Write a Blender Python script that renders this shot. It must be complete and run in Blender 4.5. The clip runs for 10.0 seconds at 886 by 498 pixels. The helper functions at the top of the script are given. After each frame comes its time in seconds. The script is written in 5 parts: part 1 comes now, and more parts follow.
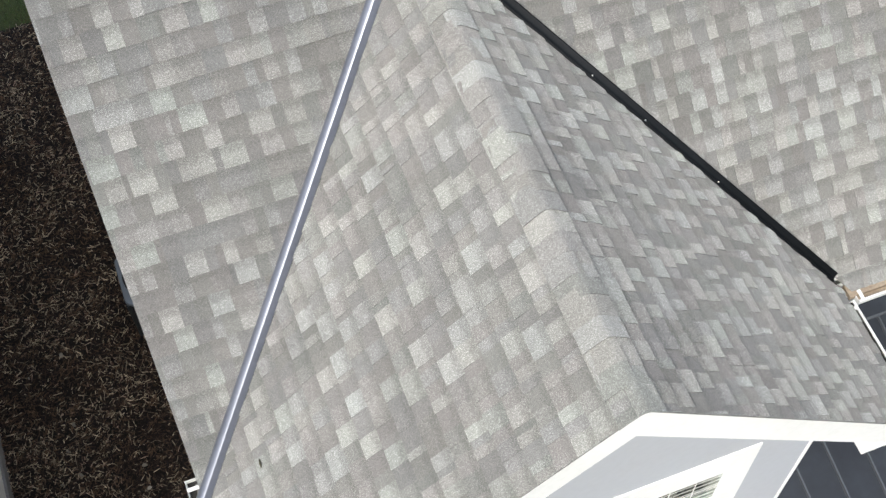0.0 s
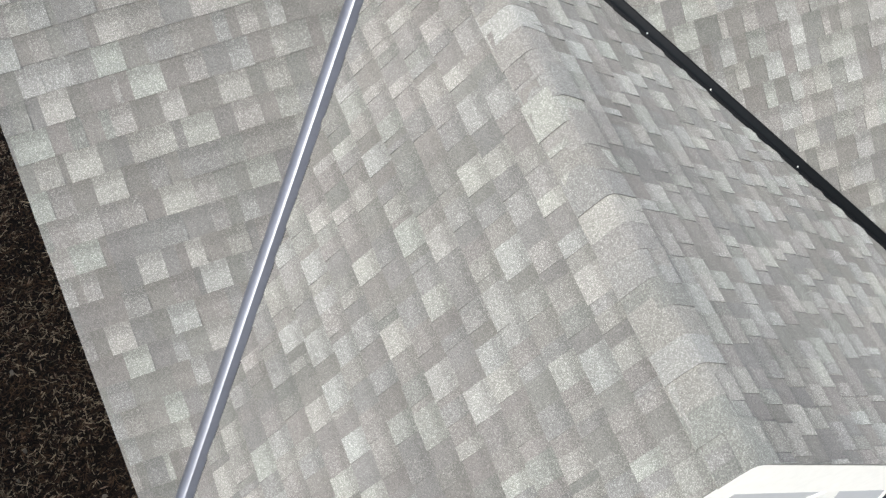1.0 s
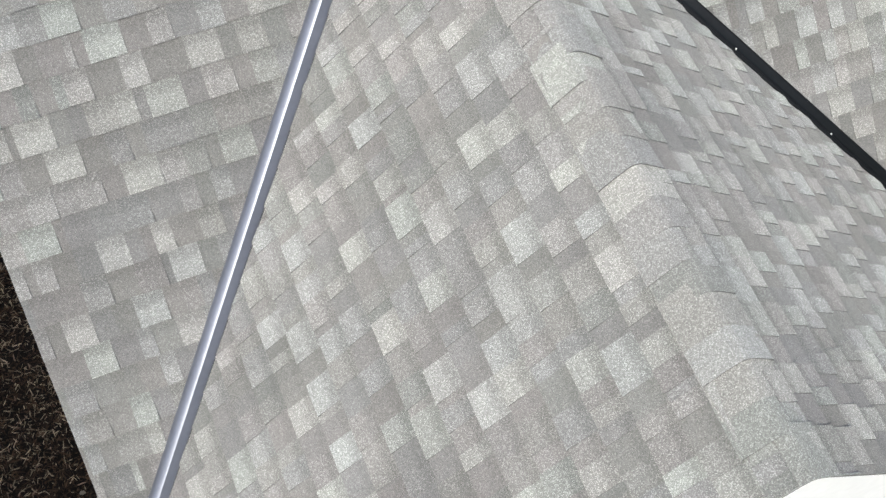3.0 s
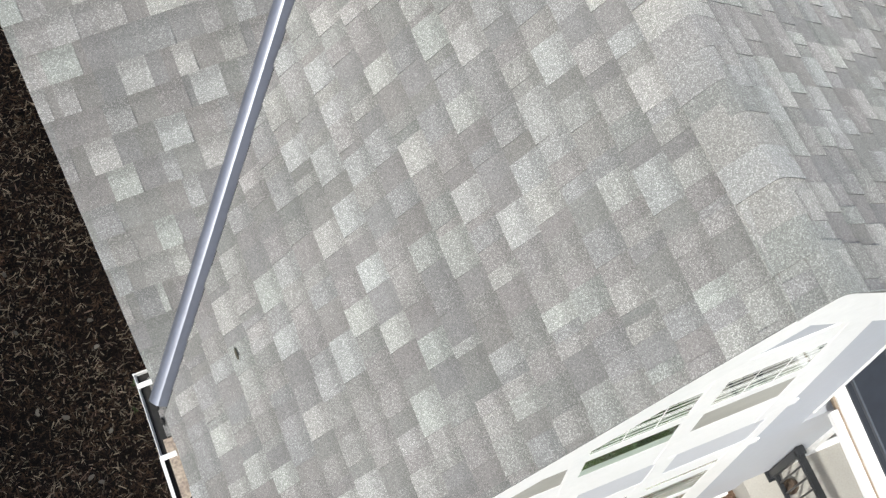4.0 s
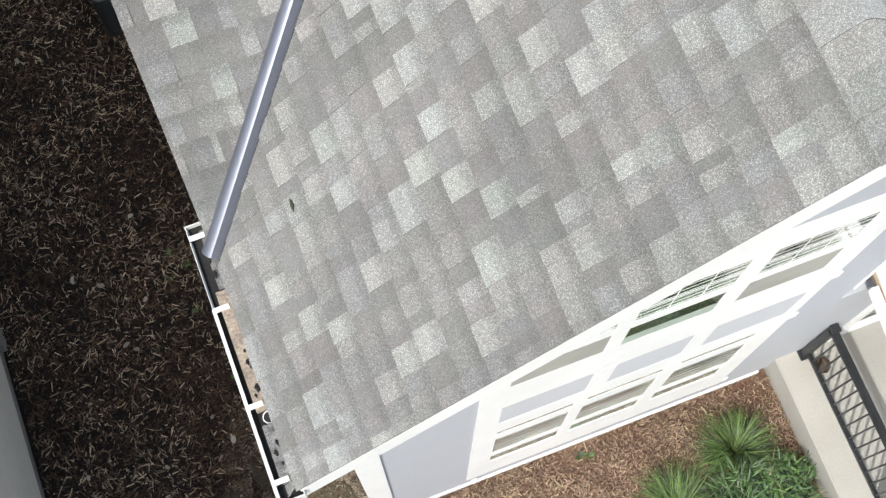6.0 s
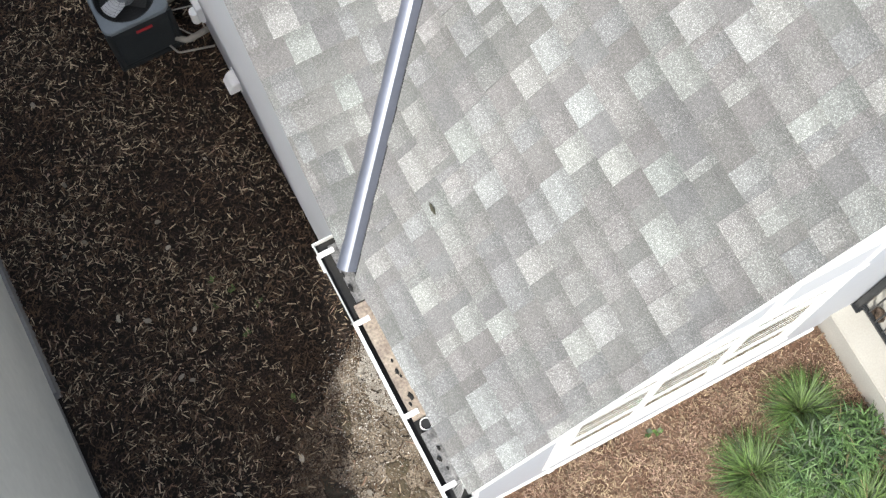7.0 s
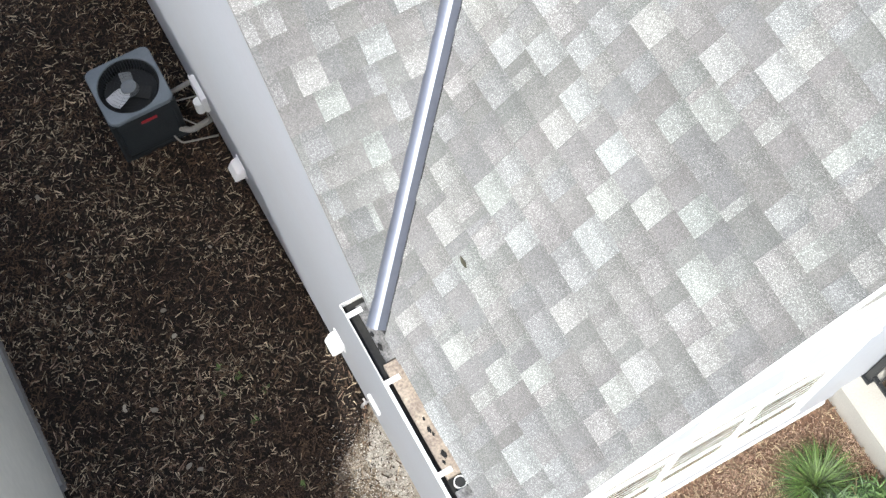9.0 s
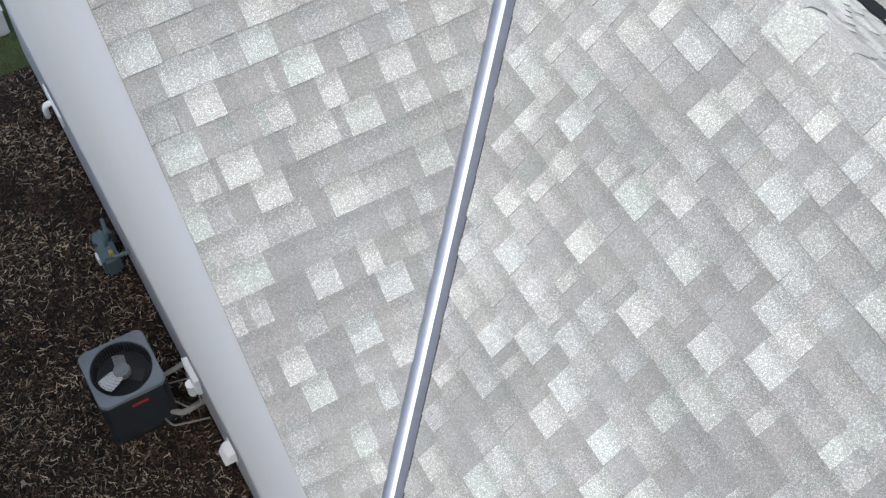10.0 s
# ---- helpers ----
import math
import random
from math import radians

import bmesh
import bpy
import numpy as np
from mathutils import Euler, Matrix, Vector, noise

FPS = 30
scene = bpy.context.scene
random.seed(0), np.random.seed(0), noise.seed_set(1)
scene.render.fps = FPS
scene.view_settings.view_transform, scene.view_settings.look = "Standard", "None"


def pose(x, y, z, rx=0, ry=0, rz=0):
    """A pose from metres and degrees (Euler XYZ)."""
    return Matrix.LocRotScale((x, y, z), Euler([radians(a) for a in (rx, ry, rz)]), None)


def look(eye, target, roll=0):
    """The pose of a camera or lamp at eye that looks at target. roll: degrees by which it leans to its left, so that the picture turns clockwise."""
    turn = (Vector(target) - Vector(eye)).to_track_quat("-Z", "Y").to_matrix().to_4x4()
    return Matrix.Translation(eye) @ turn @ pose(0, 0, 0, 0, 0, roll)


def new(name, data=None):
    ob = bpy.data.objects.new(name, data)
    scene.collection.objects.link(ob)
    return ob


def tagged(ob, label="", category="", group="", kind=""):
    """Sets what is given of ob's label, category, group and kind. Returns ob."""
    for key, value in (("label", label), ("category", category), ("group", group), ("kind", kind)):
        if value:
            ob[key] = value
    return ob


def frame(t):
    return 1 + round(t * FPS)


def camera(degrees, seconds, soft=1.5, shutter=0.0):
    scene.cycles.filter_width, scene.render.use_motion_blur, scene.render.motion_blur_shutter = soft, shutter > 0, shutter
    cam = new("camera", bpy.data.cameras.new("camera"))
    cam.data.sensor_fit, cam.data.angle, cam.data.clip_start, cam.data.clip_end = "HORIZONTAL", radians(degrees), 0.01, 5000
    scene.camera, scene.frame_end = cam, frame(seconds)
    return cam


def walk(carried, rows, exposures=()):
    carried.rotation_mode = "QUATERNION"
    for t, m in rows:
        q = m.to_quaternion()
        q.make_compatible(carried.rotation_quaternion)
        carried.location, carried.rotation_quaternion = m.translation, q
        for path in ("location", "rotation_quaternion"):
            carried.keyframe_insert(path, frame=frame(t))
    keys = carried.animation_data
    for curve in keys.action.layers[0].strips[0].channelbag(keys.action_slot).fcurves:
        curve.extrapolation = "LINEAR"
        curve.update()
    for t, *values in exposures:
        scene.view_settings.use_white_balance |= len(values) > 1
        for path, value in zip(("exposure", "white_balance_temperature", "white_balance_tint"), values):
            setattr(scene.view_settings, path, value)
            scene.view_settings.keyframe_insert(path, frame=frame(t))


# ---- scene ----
cam = camera(37.85, 10.0, soft=1.4)
walk(cam, [
    (0, pose(0.473, -3.027, 14.213, 29.64, 1.00, -20.55)),
    (0.5, pose(0.553, -2.710, 13.415, 30.12, 1.24, -20.48)),
    (1, pose(0.511, -2.265, 12.853, 30.02, 0.10, -21.12)),
    (1.5, pose(0.404, -1.869, 12.300, 29.71, -0.49, -21.66)),
    (2, pose(0.401, -1.896, 12.260, 29.66, -0.73, -21.96)),
    (2.2, pose(0.402, -1.931, 12.250, 29.60, -0.88, -22.09)),
    (3.3, pose(0.633, -1.945, 12.329, 28.66, 0.20, -21.86)),
    (3.5, pose(0.595, -1.909, 12.351, 27.08, 0.05, -22.25)),
    (3.6, pose(0.530, -1.920, 12.339, 26.71, -0.53, -22.43)),
    (3.7, pose(0.486, -1.924, 12.327, 25.35, -0.69, -22.45)),
    (3.8, pose(0.459, -1.923, 12.314, 25.02, -0.96, -22.53)),
    (3.9, pose(0.442, -1.926, 12.300, 23.35, -0.81, -22.37)),
    (4, pose(0.434, -1.938, 12.285, 21.83, -0.58, -22.09)),
    (4.1, pose(0.416, -1.947, 12.278, 20.79, -0.65, -21.93)),
    (4.2, pose(0.400, -1.972, 12.254, 18.90, -0.45, -21.54)),
    (4.3, pose(0.385, -2.002, 12.222, 18.39, -0.36, -21.16)),
    (4.4, pose(0.372, -2.028, 12.198, 16.97, -0.10, -20.81)),
    (4.5, pose(0.360, -2.044, 12.191, 17.03, -0.15, -20.72)),
    (5, pose(0.356, -2.069, 12.207, 17.07, -0.18, -20.68)),
    (5.2, pose(0.360, -2.045, 12.207, 16.97, -0.27, -20.82)),
    (6.3, pose(0.041, -1.912, 12.151, 16.91, -0.05, -20.98)),
    (6.5, pose(-0.170, -1.817, 12.148, 16.95, 0.07, -20.91)),
    (6.6, pose(-0.301, -1.799, 12.150, 17.46, 0.01, -21.46)),
    (6.7, pose(-0.381, -1.773, 12.147, 17.44, -0.10, -22.87)),
    (6.8, pose(-0.423, -1.743, 12.141, 17.36, 0.60, -24.45)),
    (6.9, pose(-0.445, -1.714, 12.135, 17.20, 0.61, -26.26)),
    (7, pose(-0.457, -1.689, 12.130, 16.94, 0.31, -27.78)),
    (7.5, pose(-0.563, -1.655, 12.114, 16.98, 0.37, -29.29)),
    (8, pose(-0.623, -1.695, 12.095, 16.74, 0.33, -29.38)),
    (8.5, pose(-0.707, -1.767, 12.075, 16.71, 0.31, -29.33)),
    (8.7, pose(-0.709, -1.771, 12.067, 18.06, 0.36, -29.28)),
    (8.8, pose(-0.709, -1.772, 12.065, 19.14, 0.28, -29.26)),
    (8.9, pose(-0.708, -1.772, 12.064, 20.29, 0.34, -29.19)),
    (9, pose(-0.708, -1.774, 12.066, 21.50, 0.23, -29.18)),
    (9.5, pose(-0.658, -1.758, 12.001, 29.07, 0.31, -29.27)),
    (10, pose(-0.638, -1.724, 12.033, 33.67, 0.28, -29.54)),
], exposures=[
    (0.0, 0.69, 6530, 5.5), (1.0, 0.66, 6530, 5.5), (2.2, 0.69, 6480, 5.5), (4.0, 0.65, 6420, 5.5), (5.2, 0.66, 6400, 5.5), (6.5, 0.82, 6400, 5.5), (7.5, 1.18, 6400, 5.5), (8.5, 1.25, 6390, 5.5), (9.2, 1.24, 6170, 5.5), (10.0, 1.04, 6100, 5.5),
])

# ---- light ----
SUN_AZ = (-0.67, -0.742)         # towards the sun, in plan
SUN_EL = radians(54.2)
world = bpy.data.worlds.new("sky")
scene.world = world
world.use_nodes = True
wn, wl = world.node_tree.nodes, world.node_tree.links
sky = wn.new("ShaderNodeTexSky")
sky.sky_type = "NISHITA"
sky.sun_disc = False
sky.sun_elevation = SUN_EL
sky.sun_rotation = math.atan2(SUN_AZ[0], SUN_AZ[1])
sky.air_density, sky.dust_density, sky.ozone_density = 1.0, 3.6, 1.0
wn["Background"].inputs["Strength"].default_value = 0.135
wl.new(sky.outputs["Color"], wn["Background"].inputs["Color"])
sun_data = bpy.data.lights.new("sun", "SUN")
sun_data.energy, sun_data.angle, sun_data.color = 2.2, radians(1.2), (1.0, 0.965, 0.92)
sun = new("sun", sun_data)
sun_dir = Vector((SUN_AZ[0] * math.cos(SUN_EL), SUN_AZ[1] * math.cos(SUN_EL), math.sin(SUN_EL)))
sun.matrix_world = look(sun_dir * 40, (0, 0, 0))


# ---- materials ----
def mat(name, color, rough=0.7, metal=0.0, tint=None, big=3.0, small=60.0, amount=0.12, bump=0.2, bump_scale=None, spread=0.0, distance=0.004):
    """A surface with variation at two scales, fine relief and, with spread, a different tone for each piece."""
    m = bpy.data.materials.new(name)
    m.use_nodes = True
    n, l = m.node_tree.nodes, m.node_tree.links
    b = n["Principled BSDF"]
    geo = n.new("ShaderNodeNewGeometry")
    n1, n2 = n.new("ShaderNodeTexNoise"), n.new("ShaderNodeTexNoise")
    n1.inputs["Scale"].default_value, n1.inputs["Detail"].default_value = big, 4
    n2.inputs["Scale"].default_value, n2.inputs["Detail"].default_value = small, 3
    for t in (n1, n2):
        l.new(geo.outputs["Position"], t.inputs["Vector"])
    mix = n.new("ShaderNodeMix")
    mix.data_type = "RGBA"
    mix.inputs[6].default_value = (*color, 1)
    mix.inputs[7].default_value = (*(tint or [c * 0.75 for c in color]), 1)
    ramp = n.new("ShaderNodeMapRange")
    ramp.inputs[1].default_value, ramp.inputs[2].default_value = 0.35, 0.7
    l.new(n1.outputs["Fac"], ramp.inputs[0])
    l.new(ramp.outputs[0], mix.inputs[0])
    grain = n.new("ShaderNodeMapRange")
    grain.inputs[1].default_value, grain.inputs[2].default_value = 0.25, 0.75
    grain.inputs[3].default_value, grain.inputs[4].default_value = 1 - amount, 1 + amount
    l.new(n2.outputs["Fac"], grain.inputs[0])
    val = n.new("ShaderNodeHueSaturation")
    l.new(mix.outputs[2], val.inputs["Color"])
    if spread:
        info = n.new("ShaderNodeObjectInfo")
        add, fr = n.new("ShaderNodeMath"), n.new("ShaderNodeMath")
        add.operation, fr.operation = "ADD", "FRACT"
        l.new(info.outputs["Random"], add.inputs[0])
        l.new(geo.outputs["Random Per Island"], add.inputs[1])
        l.new(add.outputs[0], fr.inputs[0])
        rng = n.new("ShaderNodeMapRange")
        rng.inputs[3].default_value, rng.inputs[4].default_value = 1 - spread, 1 + spread
        l.new(fr.outputs[0], rng.inputs[0])
        mul = n.new("ShaderNodeMath")
        mul.operation = "MULTIPLY"
        l.new(rng.outputs[0], mul.inputs[0])
        l.new(grain.outputs[0], mul.inputs[1])
        l.new(mul.outputs[0], val.inputs["Value"])
    else:
        l.new(grain.outputs[0], val.inputs["Value"])
    l.new(val.outputs["Color"], b.inputs["Base Color"])
    b.inputs["Roughness"].default_value, b.inputs["Metallic"].default_value = rough, metal
    if bump:
        bp = n.new("ShaderNodeBump")
        bp.inputs["Strength"].default_value, bp.inputs["Distance"].default_value = bump, distance
        if bump_scale:
            n3 = n.new("ShaderNodeTexNoise")
            n3.inputs["Scale"].default_value = bump_scale
            l.new(geo.outputs["Position"], n3.inputs["Vector"])
            l.new(n3.outputs["Fac"], bp.inputs["Height"])
        else:
            l.new(n2.outputs["Fac"], bp.inputs["Height"])
        l.new(bp.outputs["Normal"], b.inputs["Normal"])
    return m


def granules(name, color, spread, blend=0.80, flecks=1.0):
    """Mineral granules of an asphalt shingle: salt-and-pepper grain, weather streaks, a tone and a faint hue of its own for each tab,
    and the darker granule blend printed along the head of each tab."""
    m = bpy.data.materials.new(name)
    m.use_nodes = True
    n, l = m.node_tree.nodes, m.node_tree.links
    b = n["Principled BSDF"]
    geo, info = n.new("ShaderNodeNewGeometry"), n.new("ShaderNodeObjectInfo")
    add, fr = n.new("ShaderNodeMath"), n.new("ShaderNodeMath")
    add.operation, fr.operation = "ADD", "FRACT"
    l.new(info.outputs["Random"], add.inputs[0])
    l.new(geo.outputs["Random Per Island"], add.inputs[1])
    l.new(add.outputs[0], fr.inputs[0])
    hue = n.new("ShaderNodeValToRGB")
    e = hue.color_ramp.elements
    e[0].position, e[0].color = 0.0, (color[0] * 0.98, color[1] * 1.008, color[2] * 0.99, 1)
    e[1].position, e[1].color = 1.0, (color[0] * 1.0, color[1] * 0.995, color[2] * 1.01, 1)
    for p, c in ((0.3, (1.01, 1.0, 0.98)), (0.55, (1.02, 0.99, 0.99)), (0.8, (0.985, 1.0, 1.01))):
        x = e.new(p)
        x.color = (*[a * k for a, k in zip(color, c)], 1)
    l.new(fr.outputs[0], hue.inputs[0])
    tone = n.new("ShaderNodeMath")
    tone.operation = "MULTIPLY"
    mul7 = n.new("ShaderNodeMath")
    mul7.operation = "MULTIPLY"
    mul7.inputs[1].default_value = 7.31
    fr2 = n.new("ShaderNodeMath")
    fr2.operation = "FRACT"
    l.new(fr.outputs[0], mul7.inputs[0])
    l.new(mul7.outputs[0], fr2.inputs[0])
    rng = n.new("ShaderNodeMapRange")
    rng.inputs[3].default_value, rng.inputs[4].default_value = 1 - spread, 1 + spread
    l.new(fr2.outputs[0], rng.inputs[0])
    speck, streak, mid = n.new("ShaderNodeTexVoronoi"), n.new("ShaderNodeTexNoise"), n.new("ShaderNodeTexNoise")
    speck.inputs["Scale"].default_value = 340
    mid.inputs["Scale"].default_value, mid.inputs["Detail"].default_value = 120, 2
    streak.inputs["Scale"].default_value, streak.inputs["Detail"].default_value = 2.2, 5
    for t in (speck, streak, mid):
        l.new(geo.outputs["Position"], t.inputs["Vector"])
    sep = n.new("ShaderNodeSeparateColor")
    l.new(speck.outputs["Color"], sep.inputs[0])
    fleck = n.new("ShaderNodeMapRange")       # a share of bright granules on a quieter ground
    fleck.inputs[1].default_value, fleck.inputs[2].default_value = 0.58, 1.0
    fleck.inputs[3].default_value, fleck.inputs[4].default_value = 0.0, 1.0
    l.new(sep.outputs[0], fleck.inputs[0])
    clump, many = n.new("ShaderNodeTexNoise"), n.new("ShaderNodeMapRange")
    clump.inputs["Scale"].default_value, clump.inputs["Detail"].default_value = 75, 3
    l.new(geo.outputs["Position"], clump.inputs["Vector"])
    many.inputs[1].default_value, many.inputs[2].default_value = 0.35, 0.65
    many.inputs[3].default_value, many.inputs[4].default_value = 1.0 * flecks, 1.2 * flecks
    l.new(clump.outputs["Fac"], many.inputs[0])
    g1 = n.new("ShaderNodeMath")
    g1.operation = "MULTIPLY_ADD"
    l.new(fleck.outputs[0], g1.inputs[0])
    l.new(many.outputs[0], g1.inputs[1])
    g1.inputs[2].default_value = 1 - 0.18 * flecks
    pit = n.new("ShaderNodeMapRange")         # and a few dark ones
    pit.inputs[1].default_value, pit.inputs[2].default_value = 0.0, 0.30
    pit.inputs[3].default_value, pit.inputs[4].default_value = 0.74, 1.04
    l.new(sep.outputs[2], pit.inputs[0])
    g2 = n.new("ShaderNodeMapRange")
    g2.inputs[1].default_value, g2.inputs[2].default_value = 0.3, 0.7
    g2.inputs[3].default_value, g2.inputs[4].default_value = 0.88, 1.12
    l.new(streak.outputs["Fac"], g2.inputs[0])
    g3 = n.new("ShaderNodeMapRange")
    g3.inputs[1].default_value, g3.inputs[2].default_value = 0.3, 0.7
    g3.inputs[3].default_value, g3.inputs[4].default_value = 0.95, 1.05
    l.new(mid.outputs["Fac"], g3.inputs[0])
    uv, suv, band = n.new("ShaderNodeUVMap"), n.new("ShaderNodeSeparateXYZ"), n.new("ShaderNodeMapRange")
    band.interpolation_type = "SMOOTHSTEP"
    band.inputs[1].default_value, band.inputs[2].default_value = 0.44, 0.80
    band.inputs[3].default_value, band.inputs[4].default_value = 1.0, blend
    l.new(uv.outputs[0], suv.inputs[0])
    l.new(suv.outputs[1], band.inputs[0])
    prod = rng
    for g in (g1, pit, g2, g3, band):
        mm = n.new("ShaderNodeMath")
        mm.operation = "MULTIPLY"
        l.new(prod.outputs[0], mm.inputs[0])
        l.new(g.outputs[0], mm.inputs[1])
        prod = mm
    val = n.new("ShaderNodeHueSaturation")
    l.new(hue.outputs["Color"], val.inputs["Color"])
    l.new(prod.outputs[0], val.inputs["Value"])
    l.new(val.outputs["Color"], b.inputs["Base Color"])
    b.inputs["Roughness"].default_value = 0.92
    b.inputs["Diffuse Roughness"].default_value = 1.0
    b.inputs["Specular IOR Level"].default_value = 0.25
    bp = n.new("ShaderNodeBump")
    bp.inputs["Strength"].default_value, bp.inputs["Distance"].default_value = 0.5, 0.002
    l.new(sep.outputs[1], bp.inputs["Height"])
    l.new(bp.outputs["Normal"], b.inputs["Normal"])
    return m


SH_LIGHT = granules("shingle_light", (0.292, 0.295, 0.282), 0.07, 0.78, flecks=0.76)
SH_PALE = granules("shingle_pale", (0.258, 0.258, 0.248), 0.09, 0.77, flecks=0.82)
SH_MID = granules("shingle_mid", (0.218, 0.216, 0.209), 0.08, 0.82, flecks=0.72)
SH_DARK = granules("shingle_dark", (0.194, 0.191, 0.185), 0.07, 0.90, flecks=0.48)
SH_CAP = granules("shingle_cap", (0.245, 0.245, 0.235), 0.07, 1.0, flecks=0.75)
M_EDGE = mat("asphalt_edge", (0.150, 0.148, 0.143), 0.95, big=30, small=200, amount=0.2)
M_DECK = mat("roof_felt", (0.022, 0.022, 0.024), 0.95)
M_VALLEY = mat("valley_metal", (0.228, 0.243, 0.288), 0.40, 0.55, big=2.0, small=40, amount=0.05, bump=0.05)
_b = M_VALLEY.node_tree.nodes["Principled BSDF"]      # rolled sheet: its gloss is drawn out along the valley
_b.inputs["Anisotropic"].default_value = 0.3
_t = M_VALLEY.node_tree.nodes.new("ShaderNodeCombineXYZ")
_t.inputs[0].default_value, _t.inputs[1].default_value, _t.inputs[2].default_value = 0.584, 0.579, 0.569
M_VALLEY.node_tree.links.new(_t.outputs[0], _b.inputs["Tangent"])
M_VALLEY_BLACK = mat("valley_metal_black", (0.013, 0.0145, 0.0165), 0.62, 0.0, big=2.0, small=40, amount=0.1, bump=0.05)
M_VALLEY_BLACK.node_tree.nodes["Principled BSDF"].inputs["Specular IOR Level"].default_value = 0.12
M_DRIP = mat("drip_edge_metal", (0.45, 0.43, 0.42), 0.5, 0.4, amount=0.05)
M_WHITE = mat("white_trim_paint", (0.90, 0.885, 0.875), 0.45, big=1.5, small=25, amount=0.03, tint=(0.84, 0.835, 0.82), bump=0.05)
M_SIDING = mat("grey_siding", (0.455, 0.472, 0.512), 0.6, big=0.8, small=18, amount=0.025, tint=(0.45, 0.455, 0.485), bump=0.04)
M_NBR = mat("neighbour_siding", (0.63, 0.615, 0.555), 0.65, big=0.7, small=12, amount=0.05, tint=(0.56, 0.55, 0.50), bump=0.04)
M_FOUND = mat("foundation_concrete", (0.22, 0.21, 0.20), 0.9, big=2, small=30, amount=0.15)
M_GUTTER = mat("white_aluminium", (0.82, 0.82, 0.81), 0.35, big=4, small=50, amount=0.04, tint=(0.70, 0.69, 0.66), bump=0.04)
M_NEAR_BLACK = mat("gutter_near_black", (0.007, 0.007, 0.008), 0.8, big=9, small=60, amount=0.4, tint=(0.016, 0.015, 0.013))
M_PLY = mat("weathered_plywood", (0.36, 0.30, 0.235), 0.85, big=14, small=80, amount=0.4, tint=(0.22, 0.175, 0.145))
M_DUSTY = mat("dusty_grey_metal", (0.24, 0.235, 0.23), 0.75, big=16, small=110, amount=0.6, tint=(0.05, 0.05, 0.05))
M_WOOD = mat("bare_plywood", (0.33, 0.265, 0.195), 0.85, big=9, small=80, amount=0.2, tint=(0.21, 0.16, 0.115))
M_MULCH = mat("shredded_mulch", (0.010, 0.007, 0.005), 0.95, big=2.5, small=45, amount=0.7, tint=(0.016, 0.010, 0.007), bump=1.0, distance=0.03)
M_CHIP = mat("bark_chip", (0.084, 0.051, 0.030), 0.9, big=8, small=120, amount=0.3, tint=(0.026, 0.015, 0.010), spread=0.95)
M_CHIP_PALE = mat("weathered_wood_chip", (0.41, 0.32, 0.205), 0.9, big=9, small=120, amount=0.25, tint=(0.16, 0.11, 0.073), spread=0.55)
M_CHIP_GREY = mat("greyed_wood_chip", (0.53, 0.425, 0.29), 0.9, big=9, small=120, amount=0.25, tint=(0.15, 0.115, 0.085), spread=0.6)
M_BED = mat("cedar_mulch", (0.170, 0.108, 0.072), 0.95, big=3, small=45, amount=0.6, tint=(0.105, 0.058, 0.036), bump=1.0, distance=0.02)
M_CHIP_RED = mat("cedar_chip", (0.345, 0.240, 0.180), 0.9, big=5, small=120, amount=0.5, tint=(0.15, 0.085, 0.055), spread=0.55)
M_SOIL = mat("washed_soil", (0.262, 0.214, 0.162), 0.95, big=5, small=70, amount=0.8, tint=(0.105, 0.080, 0.054), bump=0.8, distance=0.01)
M_WET = mat("wet_soil", (0.046, 0.036, 0.024), 0.8, big=9, small=90, amount=0.6, tint=(0.034, 0.034, 0.020), bump=0.6, distance=0.01)
M_DAMP = mat("damp_soil", (0.120, 0.092, 0.060), 0.9, big=12, small=90, amount=0.8, tint=(0.072, 0.060, 0.034), bump=0.7, distance=0.01)
M_CRUST = mat("soil_crust", (0.115, 0.098, 0.080), 0.95, big=7, small=90, amount=0.5, tint=(0.075, 0.062, 0.048), bump=0.6, distance=0.01)
M_GRIT = mat("washed_grit", (0.42, 0.385, 0.335), 0.95, big=9, small=160, amount=0.6, tint=(0.21, 0.18, 0.145), bump=0.8, distance=0.01)
M_STONE = mat("pale_gravel", (0.54, 0.51, 0.46), 0.9, big=20, small=150, amount=0.2, spread=0.7)
M_LAWN = mat("lawn_soil_green", (0.072, 0.096, 0.034), 0.95, big=1.2, small=60, amount=0.5, tint=(0.075, 0.085, 0.025), bump=0.8, distance=0.02)
M_BLADE = mat("grass_blade", (0.078, 0.132, 0.029), 0.58, big=6, small=40, amount=0.3, tint=(0.055, 0.088, 0.022), spread=0.8, bump=0)
M_BLADE_BLUE = mat("broad_blade", (0.082, 0.145, 0.040), 0.50, big=6, small=40, amount=0.3, tint=(0.040, 0.080, 0.030), spread=0.85, bump=0)
M_BLADE_DRY = mat("dry_blade", (0.19, 0.16, 0.075), 0.7, spread=0.3, bump=0)
M_DRYLEAF = mat("dry_leaf", (0.33, 0.29, 0.23), 0.8, spread=0.5)
M_LEAF = mat("fallen_leaf", (0.075, 0.070, 0.045), 0.8)
M_AC = mat("unit_grey_paint", (0.165, 0.188, 0.210), 0.45, big=4, small=60, amount=0.06)
M_AC_DARK = mat("unit_dark_louvre", (0.017, 0.021, 0.023), 0.6, big=4, small=60, amount=0.15)
# near-black colour carries the shade inside the fan well and the outlet collar
M_WELL = mat("recess_black", (0.012, 0.013, 0.014), 0.7)
M_COIL = mat("coil_fin_dark", (0.030, 0.032, 0.035), 0.5)
M_FAN = mat("fan_grey", (0.20, 0.21, 0.22), 0.5)
